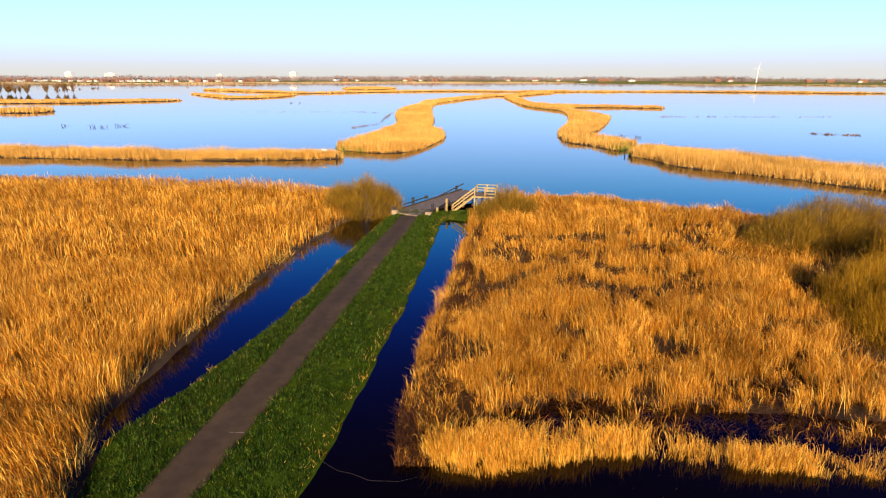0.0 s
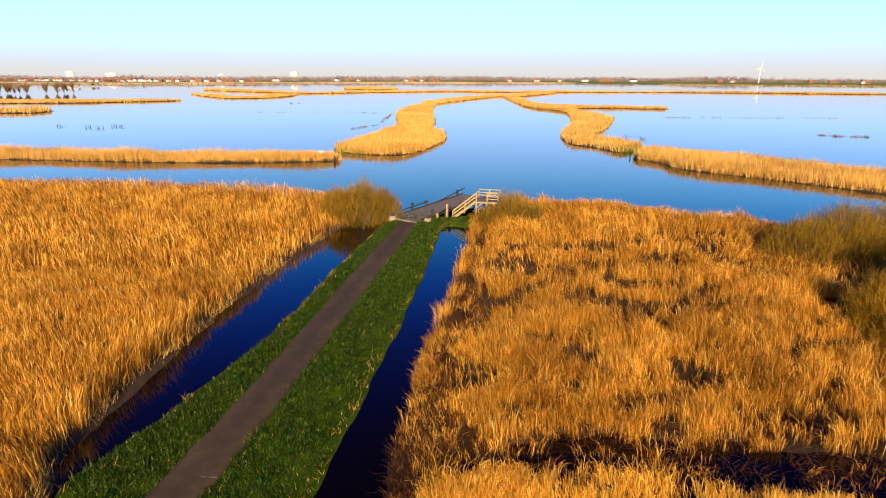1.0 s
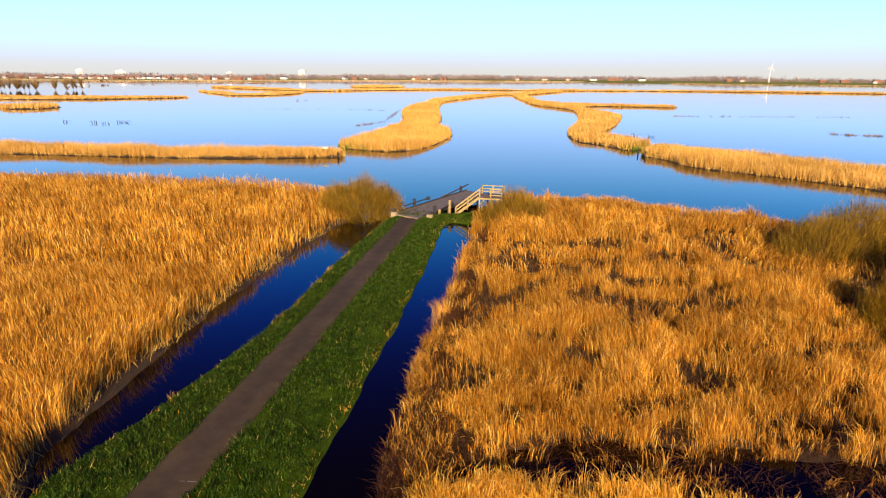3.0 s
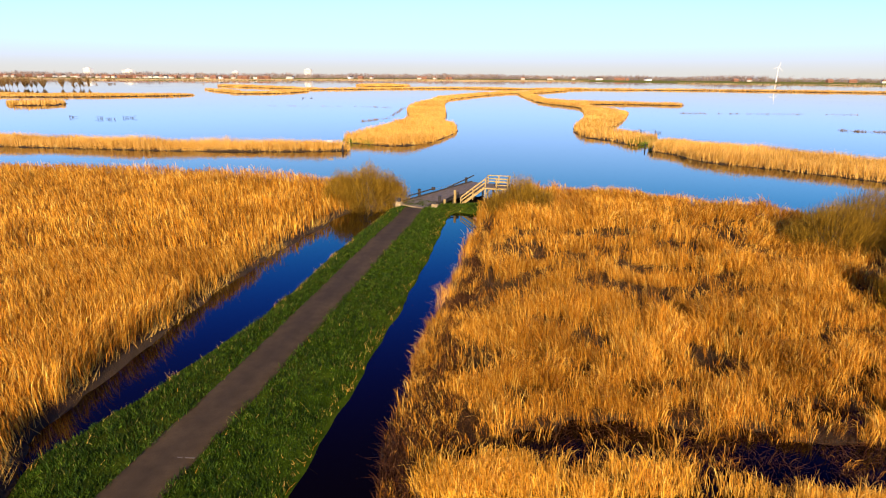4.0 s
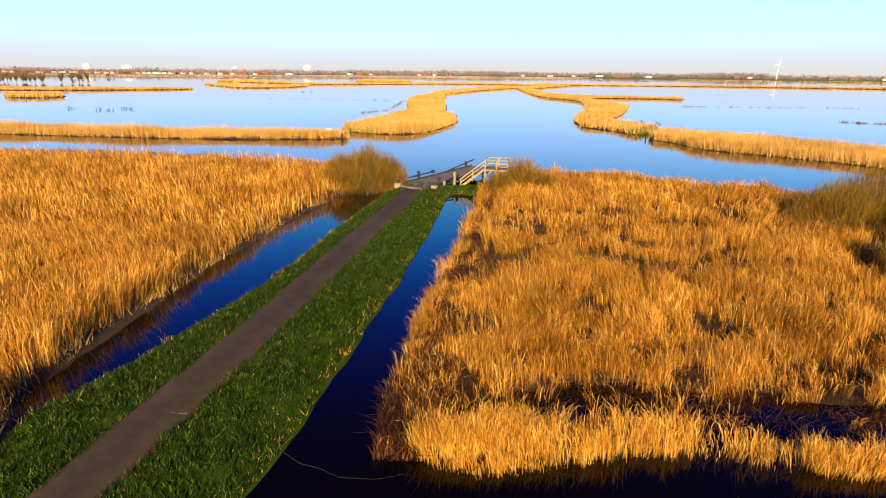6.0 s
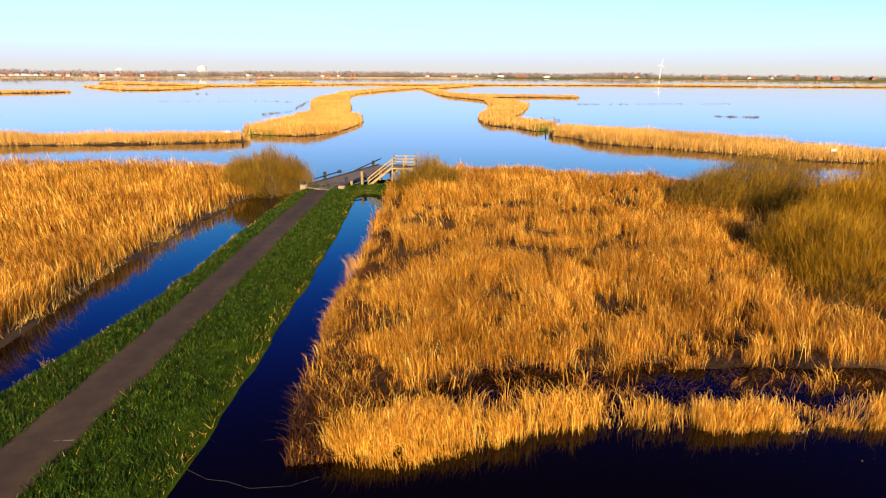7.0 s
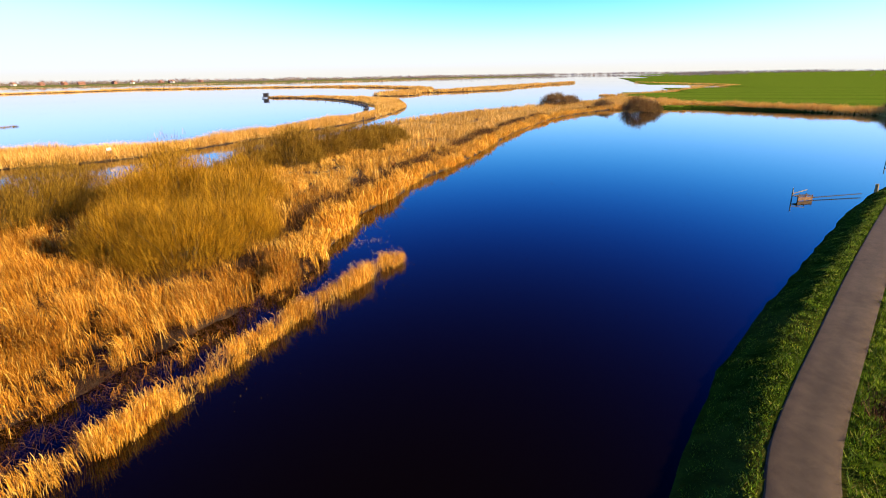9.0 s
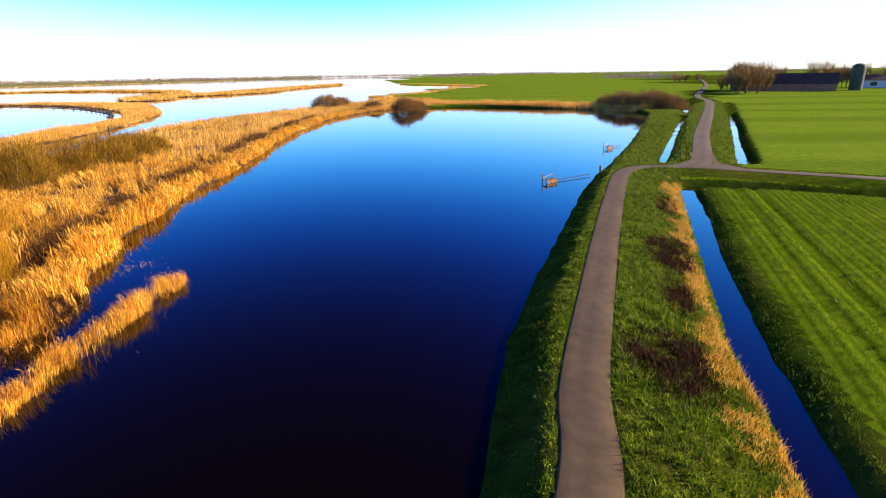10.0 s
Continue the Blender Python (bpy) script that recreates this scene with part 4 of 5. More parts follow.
turf(BANK_FAR, 24, 0.28, 0.13, VERGE_GRASS, "rough green grass on the far canal bank", 47, polder_height, (LANE_SOUTH, LANE_FARM), None, 0.1, 1.5)


for tip, ground_of, text, k in (([(-28, 147), (-22, 139), (-16, 137), (-17, 141), (-22, 148)], mid_height, "green grass at the tip of the reed island", 48),
                                ([(45, 141), (47, 131), (51, 126), (57, 138), (60, 146), (52, 150)], lambda x, y: np.maximum(e_height(x, y), ei_height(x, y)), "green grass at the gap in the reed bank", 49)):
    turf(np.array(tip, float), 22, 0.9, 0.16, GRASS_TIP, text, k, ground_of)


# ---------------------------------------------------------------- willows
def willow(x, y, z, domes, label, seed, mat=TWIG, twigs=9000, fat=0.022, long=1.3):
    """A multi-stemmed willow: limbs fanning from a stool, branching into long switches that end in an uneven, hazy outline."""
    rng = np.random.default_rng(seed)
    top = thing("willow_bush", x, y, z, label, "bush")
    feet, tips = [], []
    for dx, dy, r, h in domes:
        for k in range(12):
            a = rng.uniform(0, math.tau)
            e = rng.uniform(0.2, 0.8)
            foot = (dx + 0.25 * r * math.cos(a) * rng.random(), dy + 0.25 * r * math.sin(a) * rng.random(), -0.1)
            mid = (dx + 0.45 * r * e * math.cos(a), dy + 0.45 * r * e * math.sin(a), 0.35 * h)
            end = (dx + 0.8 * r * e * math.cos(a), dy + 0.8 * r * e * math.sin(a), h * (0.92 - 0.35 * e))
            part("limb", tube(bmesh.new(), (foot, mid, end), (0.09, 0.06, 0.015)), BARK, top)
        n = int(twigs * r * r / 16)
        a, up = rng.uniform(0, math.tau, n), rng.uniform(0.02, 1.0, n) ** 0.85
        flat = np.sqrt(1 - up * up)
        way = np.stack([flat * np.cos(a), flat * np.sin(a), up], 1)
        # branches group the switches into brooms of unequal reach
        px, py = way[:, 0] * r + x + dx, way[:, 1] * r + y + dy
        broom = 0.78 + 0.48 * fbm(px, py + 2.0 * way[:, 2] * h, 1.7, 3, seed)
        reach = broom * np.where(rng.random(n) < 0.1, rng.uniform(1.0, 1.12, n), rng.uniform(0.5, 1.0, n) ** 0.6)
        tip = way * np.array([r, r, h]) * reach[:, None]
        heading = way * (0.5, 0.5, 0.2) + (0, 0, 0.75) + rng.normal(0, 0.22, (n, 3))
        foot = tip - heading / np.linalg.norm(heading, axis=1)[:, None] * (long * rng.uniform(0.35, 1.0, n))[:, None]
        for p in (foot, tip):
            p[:, :2] += (dx, dy)
        feet.append(foot), tips.append(tip)
    feet, tips = np.concatenate(feet), np.concatenate(tips)
    feet[:, 2] = np.maximum(feet[:, 2], -0.1)
    tall = np.maximum(tips[:, 2] - feet[:, 2], 0.15)
    blades("crown", feet[:, 0], feet[:, 1], feet[:, 2], tall, fat * rng.uniform(0.5, 1.4, len(tall)), (tips - feet)[:, :2] / tall[:, None], mat, "", rng, parent=top, levels=1)
    return top


willow(-9.2, 72.8, 0.1, [(0, 0, 4.0, 5.6), (3.0, 1.0, 2.8, 4.6), (-3.2, 0.6, 3.0, 4.6)], "rounded olive-brown leafless willow bush beside the landing", 51, TWIG_BROWN, 16000, 0.035)
willow(9.6, 69.2, 0.1, [(0.8, 0.6, 3.0, 4.6), (-2.0, -0.6, 2.6, 3.2), (2.6, -0.2, 2.4, 3.6)], "low olive-brown willow scrub beside the viewing platform", 52, TWIG_BROWN, 16000, 0.035)
willow(35, 34.5, 0.1, [(-0.5, -0.5, 5.0, 4.9), (4.8, -2.0, 4.0, 4.2), (-1.0, 4.0, 4.0, 5.0)], "large golden-olive leafless willow with dense upright twigs", 53, TWIG, 25000, 0.022, 1.0)
willow(46, 43, 0.1, [(0, 0, 5.6, 7.0), (5.0, -4.0, 4.8, 6.0), (-2.0, -7.0, 4.6, 5.6), (-4.0, 0.5, 4.6, 6.4), (4.0, 4.0, 4.8, 6.2)], "broad golden-brown leafless willow thicket", 54, TWIG, 14000, 0.03, 1.05)
willow(43, 57, 0.1, [(0, 0, 5.0, 5.6), (-5.0, -1.5, 4.2, 4.8), (5.6, 1.0, 4.6, 5.4)], "spreading olive-brown willow thicket by the channel", 55, TWIG_BROWN, 14000, 0.036, 1.05)
willow(79, 49, 0.1, [(0, 0, 5.5, 6.0), (-5.5, 3, 4.0, 5.0), (5.5, 1.0, 4.6, 5.4)], "dark green-brown willow scrub in the reeds", 56, TWIG_BROWN, 11000, 0.05, 1.05)
willow(95, 45, 0.1, [(0, 0, 5.5, 5.4), (7, -1.5, 5.0, 5.0), (-6.5, 1.5, 4.6, 5.0), (13, -3, 4, 4.2)], "low dark willow scrub in the reeds", 57, TWIG_BROWN, 10000, 0.05, 1.05)
willow(246, 16, 0.3, [(0, 0, 7, 5.4), (9, -6, 5, 4.2)], "small dark distant willow clump in reeds", 58, DARK_TWIG, 2600, 0.14, 1.3)
willow(210, -14, 0.3, [(0, 0, 6, 5.2), (5, -5, 4, 4.0)], "dark willow clump on the canal corner", 59, DARK_TWIG, 3500, 0.12, 1.3)
willow(228, -4, 0.3, [(0, 0, 4, 3.4), (5, 2, 4, 3.0)], "low brown scrub behind the canal corner", 60, DARK_TWIG, 2000, 0.14, 1.6)
willow(183, -97, 0.4, [(0, 0, 8, 6.6), (9, 5.5, 7, 6.0), (-6, -4, 6, 5.2), (15, 9, 5, 4.6)], "rounded dark brown bush at the end of the canal", 61, DARK_TWIG, 4200, 0.11, 1.3)


# ---------------------------------------------------------------- the landing, gate and viewing platform
def landing():
    top = thing("jetty", -3.5, 70.6, 0.0, "weathered grey plank landing with dark timber barriers", "jetty", turn=-37)
    # local: y along the deck, x across
    wide, length, rise = 4.1, 16.5, 0.018
    for s in (-1.7, 0, 1.7):
        bm = bmesh.new()
        bar(bm, (s, 0, 0.58), (s, length, 0.58 + length * rise), 0.16, 0.22)
        part("beam", bm, WOOD_DARK, top)
    plank = bmesh.new()
    box(plank, -wide / 2, wide / 2, 0, 0.235, 0, 0.06, 0.008)
    first = part("plank", plank, WOOD_GREY, top)
    first.matrix_local = pose(0, 0.05, 0.74, 1.0)
    for k in range(1, int(length / 0.25)):
        ob = new("plank", first.data)
        ob.parent = top
        ob.matrix_local = pose(random.uniform(-0.03, 0.03), 0.05 + k * 0.25, 0.74 + k * 0.25 * rise, 1.0, random.uniform(-0.3, 0.3), random.uniform(-0.3, 0.3))
    for y in (3.0, 6.5, 10.0, 13.5, 16.3):
        for s in (-1.9, 1.9):
            bm = bmesh.new()
            rod(bm, (s, y, -1.0), (s, y, 0.6 + y * rise), 0.14, 0.13, 10)
            part("pile", bm, WOOD_DARK, top)
    # swing barriers: a post, a beam across its head and a block at the beam's end
    for s, yp, (y0, z0), (y1, z1), end in ((-2.2, 4.5, (2.2, 1.35), (7.3, 1.5), 1), (-2.2, 15.3, (10.4, 1.1), (17.0, 1.95), 0), (2.4, 2.9, (2.0, 1.0), (6.4, 1.55), 1)):
        bm = bmesh.new()
        box(bm, s - 0.15, s + 0.15, yp - 0.15, yp + 0.15, -0.6, 1.8, 0.03)
        post = part("barrier_post", bm, WOOD_DARK, top)
        bm = bmesh.new()
        box(bm, s - 0.19, s + 0.19, yp - 0.19, yp + 0.19, 1.8, 1.86, 0.015)
        part("cap", bm, WOOD_DARK, post)
        bm = bmesh.new()
        bar(bm, (s + 0.18, y0, z0), (s + 0.18, y1, z1), 0.12, 0.15, 0.02)
        beam = part("barrier_beam", bm, WOOD_DARK, top)
        if end:
            bm = bmesh.new()
            box(bm, s, s + 0.36, y1 - 0.25, y1 + 0.2, z1 - 0.2, z1 + 0.2, 0.03)
            part("counterweight", bm, WOOD_DARK, beam)
    # a slack chain joins the two barriers over the water side
    links = [(-2.05, 7.3 + 7.6 * k / 10, 1.45 + 0.03 * k - 0.9 * (k / 10) * (1 - k / 10)) for k in range(11)]
    part("chain", tube(bmesh.new(), links, [0.025] * 11, 5), STEEL, top)
    for s in (-1.98, 1.98):
        bm = bmesh.new()
        bar(bm, (s, 1, 0.9), (s, length, 0.9 + (length - 1) * rise), 0.14, 0.16, 0.02)
        part("kerb_beam", bm, WOOD_DARK, top)
    for y, s, h, mat in ((3.5, 2.75, 1.35, WOOD_PALE), (5.75, 2.7, 2.15, WOOD_PALE), (9.4, 2.3, 1.6, WOOD_DARK)):
        bm = bmesh.new()
        box(bm, s - 0.13, s + 0.13, y - 0.13, y + 0.13, -0.4, h, 0.03)
        part("mooring_post", bm, mat, top)
    bm = bmesh.new()
    box(bm, -2.15, 2.15, -0.3, 0.0, 0.3, 0.8, 0.03)
    part("sill", bm, CONCRETE, top, "pale worn concrete edge")


def gate_block(x, y):
    top = thing("gate_post", x, y, 0.55, "square pale timber-clad post with dark cap at the lane end", "post", "gate posts", -20)
    bm = bmesh.new()
    box(bm, -0.36, 0.36, -0.3, 0.3, -0.3, 0.55, 0.05)
    part("block", bm, CONCRETE, top)
    bm = bmesh.new()
    box(bm, -0.2, 0.2, -0.16, 0.16, 0.55, 0.95, 0.05)
    part("cap", bm, WOOD_DARK, top, "dark brown timber head")
    for s in (-0.3, 0.3):
        bm = bmesh.new()
        rod(bm, (s * 0.7, -0.31, 0.3), (s * 0.7, -0.36, 0.3), 0.05, 0.06, 8)
        part("bolt", bm, STEEL, top)


def platform():
    top = thing("viewing_platform", 7.5, 73.3, 0.4, "pale timber viewing platform with railings and a straight stair", "platform", turn=-12)
    W, D, F = 1.4, 1.25, 2.35
    for x in (-W, 0, W):
        for y in (-D, D):
            bm = bmesh.new()
            box(bm, x - 0.08, x + 0.08, y - 0.08, y + 0.08, -0.5, F + 1.15, 0.012)
            part("post", bm, WOOD_PALE, top)
    for y in (-D, D):
        bm = bmesh.new()
        box(bm, -W, W, y - 0.04, y + 0.04, F - 0.22, F - 0.03)
        part("joist", bm, WOOD_PALE, top)
    for x in (-W, W):
        for y in (-D, D):
            bm = bmesh.new()
            bar(bm, (x, y, F - 0.9), (x * 0.45, y, F - 0.1), 0.06, 0.1)
            part("brace", bm, WOOD_PALE, top)
    slab = bmesh.new()
    box(slab, -0.075, 0.075, -D - 0.1, D + 0.1, 0, 0.04, 0.006)
    first = part("floor_board", slab, WOOD_GREY, top)
    first.matrix_local = pose(-W, 0, F)
    for k in range(1, 20):
        ob = new("floor_board", first.data)
        ob.parent = top
        ob.matrix_local = pose(-W + k * 2 * W / 19, 0, F)
    for a, b in (((-W, D), (W, D)), ((W, -D), (W, D)), ((-W + 1.2, -D), (W, -D)), ((-W, -D + 1.1), (-W, D))):
        for z in (0.35, 0.7, 1.1):
            bm = bmesh.new()
            bar(bm, (*a, F + z), (*b, F + z), 0.05, 0.12, 0.008)
            part("rail", bm, WOOD_PALE, top)
    # stair down towards the lane
    foot = Vector((-W - 3.0, -D - 0.9, 0.05))
    head = Vector((-W, -D + 0.0, F))
    for s in (0.0, 1.0):
        off = Vector((0, s, 0))
        bm = bmesh.new()
        bar(bm, foot + off, head + off, 0.06, 0.26, 0.01)
        part("stringer", bm, WOOD_PALE, top)
        bm = bmesh.new()
        bar(bm, foot + off + Vector((0, 0, 1.0)), head + off + Vector((0, 0, 1.05)), 0.06, 0.12, 0.01)
        part("handrail", bm, WOOD_PALE, top)
        bm = bmesh.new()
        bar(bm, foot + off + Vector((0, 0, 0.55)), head + off + Vector((0, 0, 0.6)), 0.05, 0.10, 0.01)
        part("midrail", bm, WOOD_PALE, top)
        for k in (0.02, 0.5):
            p = foot.lerp(head, k) + off
            bm = bmesh.new()
            bar(bm, p + Vector((0, 0, -0.4)), p + Vector((0, 0, 1.05)), 0.11, 0.11, 0.01)
            part("newel", bm, WOOD_PALE, top)
    for k in range(10):
        p = foot.lerp(head, (k + 0.5) / 10)
        bm = bmesh.new()
        box(bm, p.x - 0.13, p.x + 0.13, p.y, p.y + 1.0, p.z, p.z + 0.04, 0.006)
        part("tread", bm, WOOD_GREY, top)


landing()
gate_block(-4.9, 71.4)
gate_block(-0.4, 70.1)
platform()


# ---------------------------------------------------------------- lake furniture
def small_jetty(x, y, turn, label, plank):
    top = thing("fishing_jetty", x, y, 0.0, label, "jetty", "small jetties", turn)
    top.scale = (0.7, 0.7, 0.8)
    bm = bmesh.new()
    for k in range(9):
        box(bm, -1.4 + k * 0.32, -1.12 + k * 0.32, -0.6, 0.6, 0.55, 0.61, 0.01)
    part("deck", bm, WOOD_GREY, top)
    for a in (-1.35, 0, 1.35):
        for b in (-0.55, 0.55):
            bm = bmesh.new()
            rod(bm, (a, b, -0.8), (a, b, 1.6 if a < -1 and b > 0 else 0.75), 0.09, 0.08, 8)
            part("pile", bm, WOOD_PALE if a < -1 and b > 0 else WOOD_BROWN, top)
    bm = bmesh.new()
    box(bm, -1.4, 1.4, -0.62, -0.56, 0.05, 0.5)
    part("apron", bm, WOOD_BROWN, top, "reddish boarded front")
    bm = bmesh.new()
    bar(bm, (1.3, 0, 0.2), (plank, -0.5, 0.3), 0.3, 0.06)
    part("gangplank", bm, WOOD_DARK, top)
    bm = bmesh.new()
    bar(bm, (-1.3, 0.5, 0.85), (1.35, 0.5, 1.25), 0.05, 0.09)
    part("rail", bm, WOOD_PALE, top)


small_jetty(66.8, -18.6, -62, "small weathered fishing jetty with a pale post and gangplank", 11.0)
small_jetty(94.0, -39.3, -52, "low reddish plank jetty at the grassy bank", 6.5)


def stake(x, y, h, r, mat, label, name="stake", group=""):
    bm = bmesh.new()
    rod(bm, (0, 0, -0.6), (0, 0, h), r, r * 0.85, 8)
    me = bpy.data.meshes.new(name)
    bm.to_mesh(me)
    bm.free()
    me.materials.append(mat)
    ob = new(name, me)
    ob.matrix_world = pose(x, y, 0, random.uniform(-4, 4), random.uniform(-4, 4), 0)
    return tagged(ob, label, "stake", group)


stake(72.4, -28.0, 0.95, 0.22, WOOD_PALE, "short thick weathered post at the bank")
stake(146, 63.5, 2.6, 0.22, WOOD_DARK, "dark mooring post standing in the channel")
for px, py in ((-21.6, 125.5), (-21.2, 128), (47.2, 132.5), (47.6, 128.8), (-1.5, 183), (4.6, 181.5), (1.5, 238)):
    stake(px, py, 1.3, 0.16, WOOD_DARK, "dark weathered bank stake at the end of the reed", "stake", "bank stakes")


def notice_board(x, y, h, label):
    top = thing("notice_board", x, y, 0.3, label, "sign", "notice boards")
    for s in (-0.45, 0.45):
        bm = bmesh.new()
        box(bm, s - 0.05, s + 0.05, -0.05, 0.05, -0.4, h, 0.01)
        part("post", bm, WOOD_GREY, top)
    bm = bmesh.new()
    box(bm, -0.55, 0.55, -0.11, -0.06, h - 0.45, h, 0.01)
    part("panel", bm, PLASTER, top, "plain pale panel")


notice_board(-24.6, 127.0, 1.9, "small white notice board at the end of a reed bank")
notice_board(-6.7, 331.0, 2.9, "white notice board standing on the reed island")
notice_board(81.2, 85.6, 1.8, "small white notice board in the reed of the lake bank")


def fence(points, label):
    top = thing("fence", *points[0], 0.0, label, "fence")
    o = Vector((*points[0], 0))
    line = smooth(points, 6, False)
    for p in line:
        bm = bmesh.new()
        rod(bm, (p[0] - o.x, p[1] - o.y, 0), (p[0] - o.x, p[1] - o.y, 1.35), 0.08, 0.07, 6)
        part("post", bm, WOOD_DARK, top)
    for z in (0.8, 1.25):
        bm = bmesh.new()
        for p, q in zip(line, line[1:]):
            rod(bm, (p[0] - o.x, p[1] - o.y, z), (q[0] - o.x, q[1] - o.y, z), 0.03, 0.03, 4)
        part("wire", bm, STEEL, top)


fence([(58.5, 144.5), (72.5, 129.5), (83.5, 113), (91.5, 98.5)], "thin dark post-and-wire fence along the lake edge")


def snag(x, y, seed, label):
    """Bare branches sticking out of the lake."""
    r = random.Random(seed)
    top = thing("dead_branch", x, y, 0.0, label, "branch", "branches in the lake")
    for k in range(6):
        a = r.uniform(0, math.tau)
        bm = bmesh.new()
        q = (1.5 * math.cos(a) * r.random(), 1.5 * math.sin(a) * r.random(), r.uniform(0.3, 0.9))
        rod(bm, (0.6 * math.cos(a), 0.6 * math.sin(a), -0.5), q, 0.1, 0.04, 6)
        rod(bm, q, (q[0] + r.uniform(-1.4, 1.4), q[1] + r.uniform(-1, 1), q[2] + r.uniform(-0.2, 0.3)), 0.04, 0.02, 5)
        part("branch", bm, WOOD_DARK, top)


for k, (px, py) in enumerate(((-126, 210), (-120, 207), (-116.5, 213), (-119, 214), (-166, 463), (-160, 460), (-97, 395), (-92, 396), (60, 173), (64, 170), (-139, 214))):
    snag(px, py, k, "dark dead branches sticking out of shallow water")


def weed_line(points, label, seed, n, big=3.0):
    rng = np.random.default_rng(seed)
    t = rng.random(n)
    line = np.array(points, float)
    k = t * (len(line) - 1)
    x, y = np.interp(k, range(len(line)), line[:, 0]), np.interp(k, range(len(line)), line[:, 1])
    keep = vnoise(t * 22, t * 0, seed) > 0.35
    x, y = x[keep] + rng.normal(0, 0.5, keep.sum()), y[keep] + rng.normal(0, 0.6, keep.sum())
    blades("water_weed", x, y, np.full(len(x), -0.05), rng.uniform(0.08, 0.3, len(x)) * big, np.full(len(x), 0.05 * big), rng.normal(0, 0.6, (len(x), 2)), STRAW if big < 2 else DARK_TWIG, label, rng, "weed", 1)


weed_line([(108, 261), (135, 260), (190, 258)], "dark line of dead weed in the lake", 91, 500)
weed_line([(127, 182), (131, 178), (140, 176)], "straw-coloured weed bank in the lake", 92, 500)
weed_line([(-100, 300), (-40, 300), (-26, 290)], "thin line of dead weed in the lake", 93, 300)
weed_line([(-29, 205), (-21, 222), (-20, 292)], "dark weedy edge beside the island", 94, 500)
weed_line([(37, 17.5), (40, 19), (44, 22), (40, 24)], "scattered broken reed stubble in the water", 95, 420, 0.8)
weed_line([(8, 20.5), (20, 18.8), (34, 16)], "broken reed stubble afloat beyond the fringe", 96, 60, 0.4)


def hide(x, y):
    top = thing("bird_hide", x, y, 0.0, "small dark timber bird hide on a low pier", "hut", turn=20)
    bm = bmesh.new()
    box(bm, -1.9, 1.9, -1.5, 1.5, 1.0, 3.0, 0.05)
    wall = part("wall", bm, WOOD_DARK, top)
    bm = bmesh.new()
    box(bm, -1.4, 1.4, -1.54, -1.48, 2.1, 2.4)
    part("viewing_slot", bm, GLASS_DARK, wall)
    bm = bmesh.new()
    bar(bm, (-2.2, 0, 3.1), (2.2, 0, 3.1), 3.6, 0.2)
    part("roof", bm, ROOF_DARK, top)
    for sx in (-7, -3.5, -1.5, 1.5, 5):
        for sy in (-1.2, 1.2):
            bm = bmesh.new()
            rod(bm, (sx, sy, -1), (sx, sy, 1.0), 0.15, 0.15, 8)
            part("pile", bm, WOOD_DARK, top)
    bm = bmesh.new()
    box(bm, -8, 6, -1.4, 1.4, 0.8, 1.0, 0.03)
    part("pier_deck", bm, WOOD_DARK, top)


hide(350, 216)


def revetment(points, label):
    """Dark boards held by stakes along the foot of a bank."""
    top = thing("bank_revetment", *points[0], 0.0, label, "revetment")
    o = Vector((*points[0], 0))
    line = [Vector((*p, 0)) - o for p in smooth(points, 5, False)]
    for a, b in zip(line, line[1:]):
        bm = bmesh.new()
        bar(bm, a + Vector((0, 0, 0.35)), b + Vector((0, 0, 0.35)), 1.1, 0.25)
        part("board", bm, WOOD_DARK, top)
        bm = bmesh.new()
        rod(bm, a + Vector((0, 0, -0.6)), a + Vector((0, 0, 1.5)), 0.2, 0.17, 8)
        part("stake", bm, WOOD_DARK, top)


revetment([(344, 207), (336, 181), (299, 139), (264, 113), (240, 99), (216, 91)], "dark staked timber edge curving round the lake bank")


def lane_patch():
    """A pale filled crack across the lane."""
    top = thing("crack_filler", -10.3, 24.05, 0.765, "pale broken filler across the asphalt lane", "repair", turn=-2)
    for a, b in ((-0.75, -0.35), (-0.28, 0.1), (0.2, 0.62)):
        bm = bmesh.new()
        box(bm, a, b, -0.022, 0.022, -0.02, 0.028, 0.004)
        part("filler", bm, WOOD_GREY, top)


lane_patch()


def drift_branch(points, label):
    top = thing("drift_branch", 0, 0, 0, label, "branch")
    part("stem", tube(bmesh.new(), points, np.linspace(0.009, 0.003, len(points)), 5), WOOD_DARK, top)


drift_branch([(-5.4, 22.6, 0.05), (-4.6, 22.0, 0.02), (-3.9, 21.8, 0.01), (-3.0, 21.3, 0.01), (-1.6, 21.2, 0.02), (-0.6, 21.5, 0.02)], "thin bare branch drifting in the ditch mouth")


# ---------------------------------------------------------------- far shores, woods, houses
def far_shore(name, pts, mat, top, label, step=12.0, seed=1):
    poly = smooth(pts, 3)
    land(name, poly, top, 0.1, step, mat, label, 0.3, seed, 3.0)


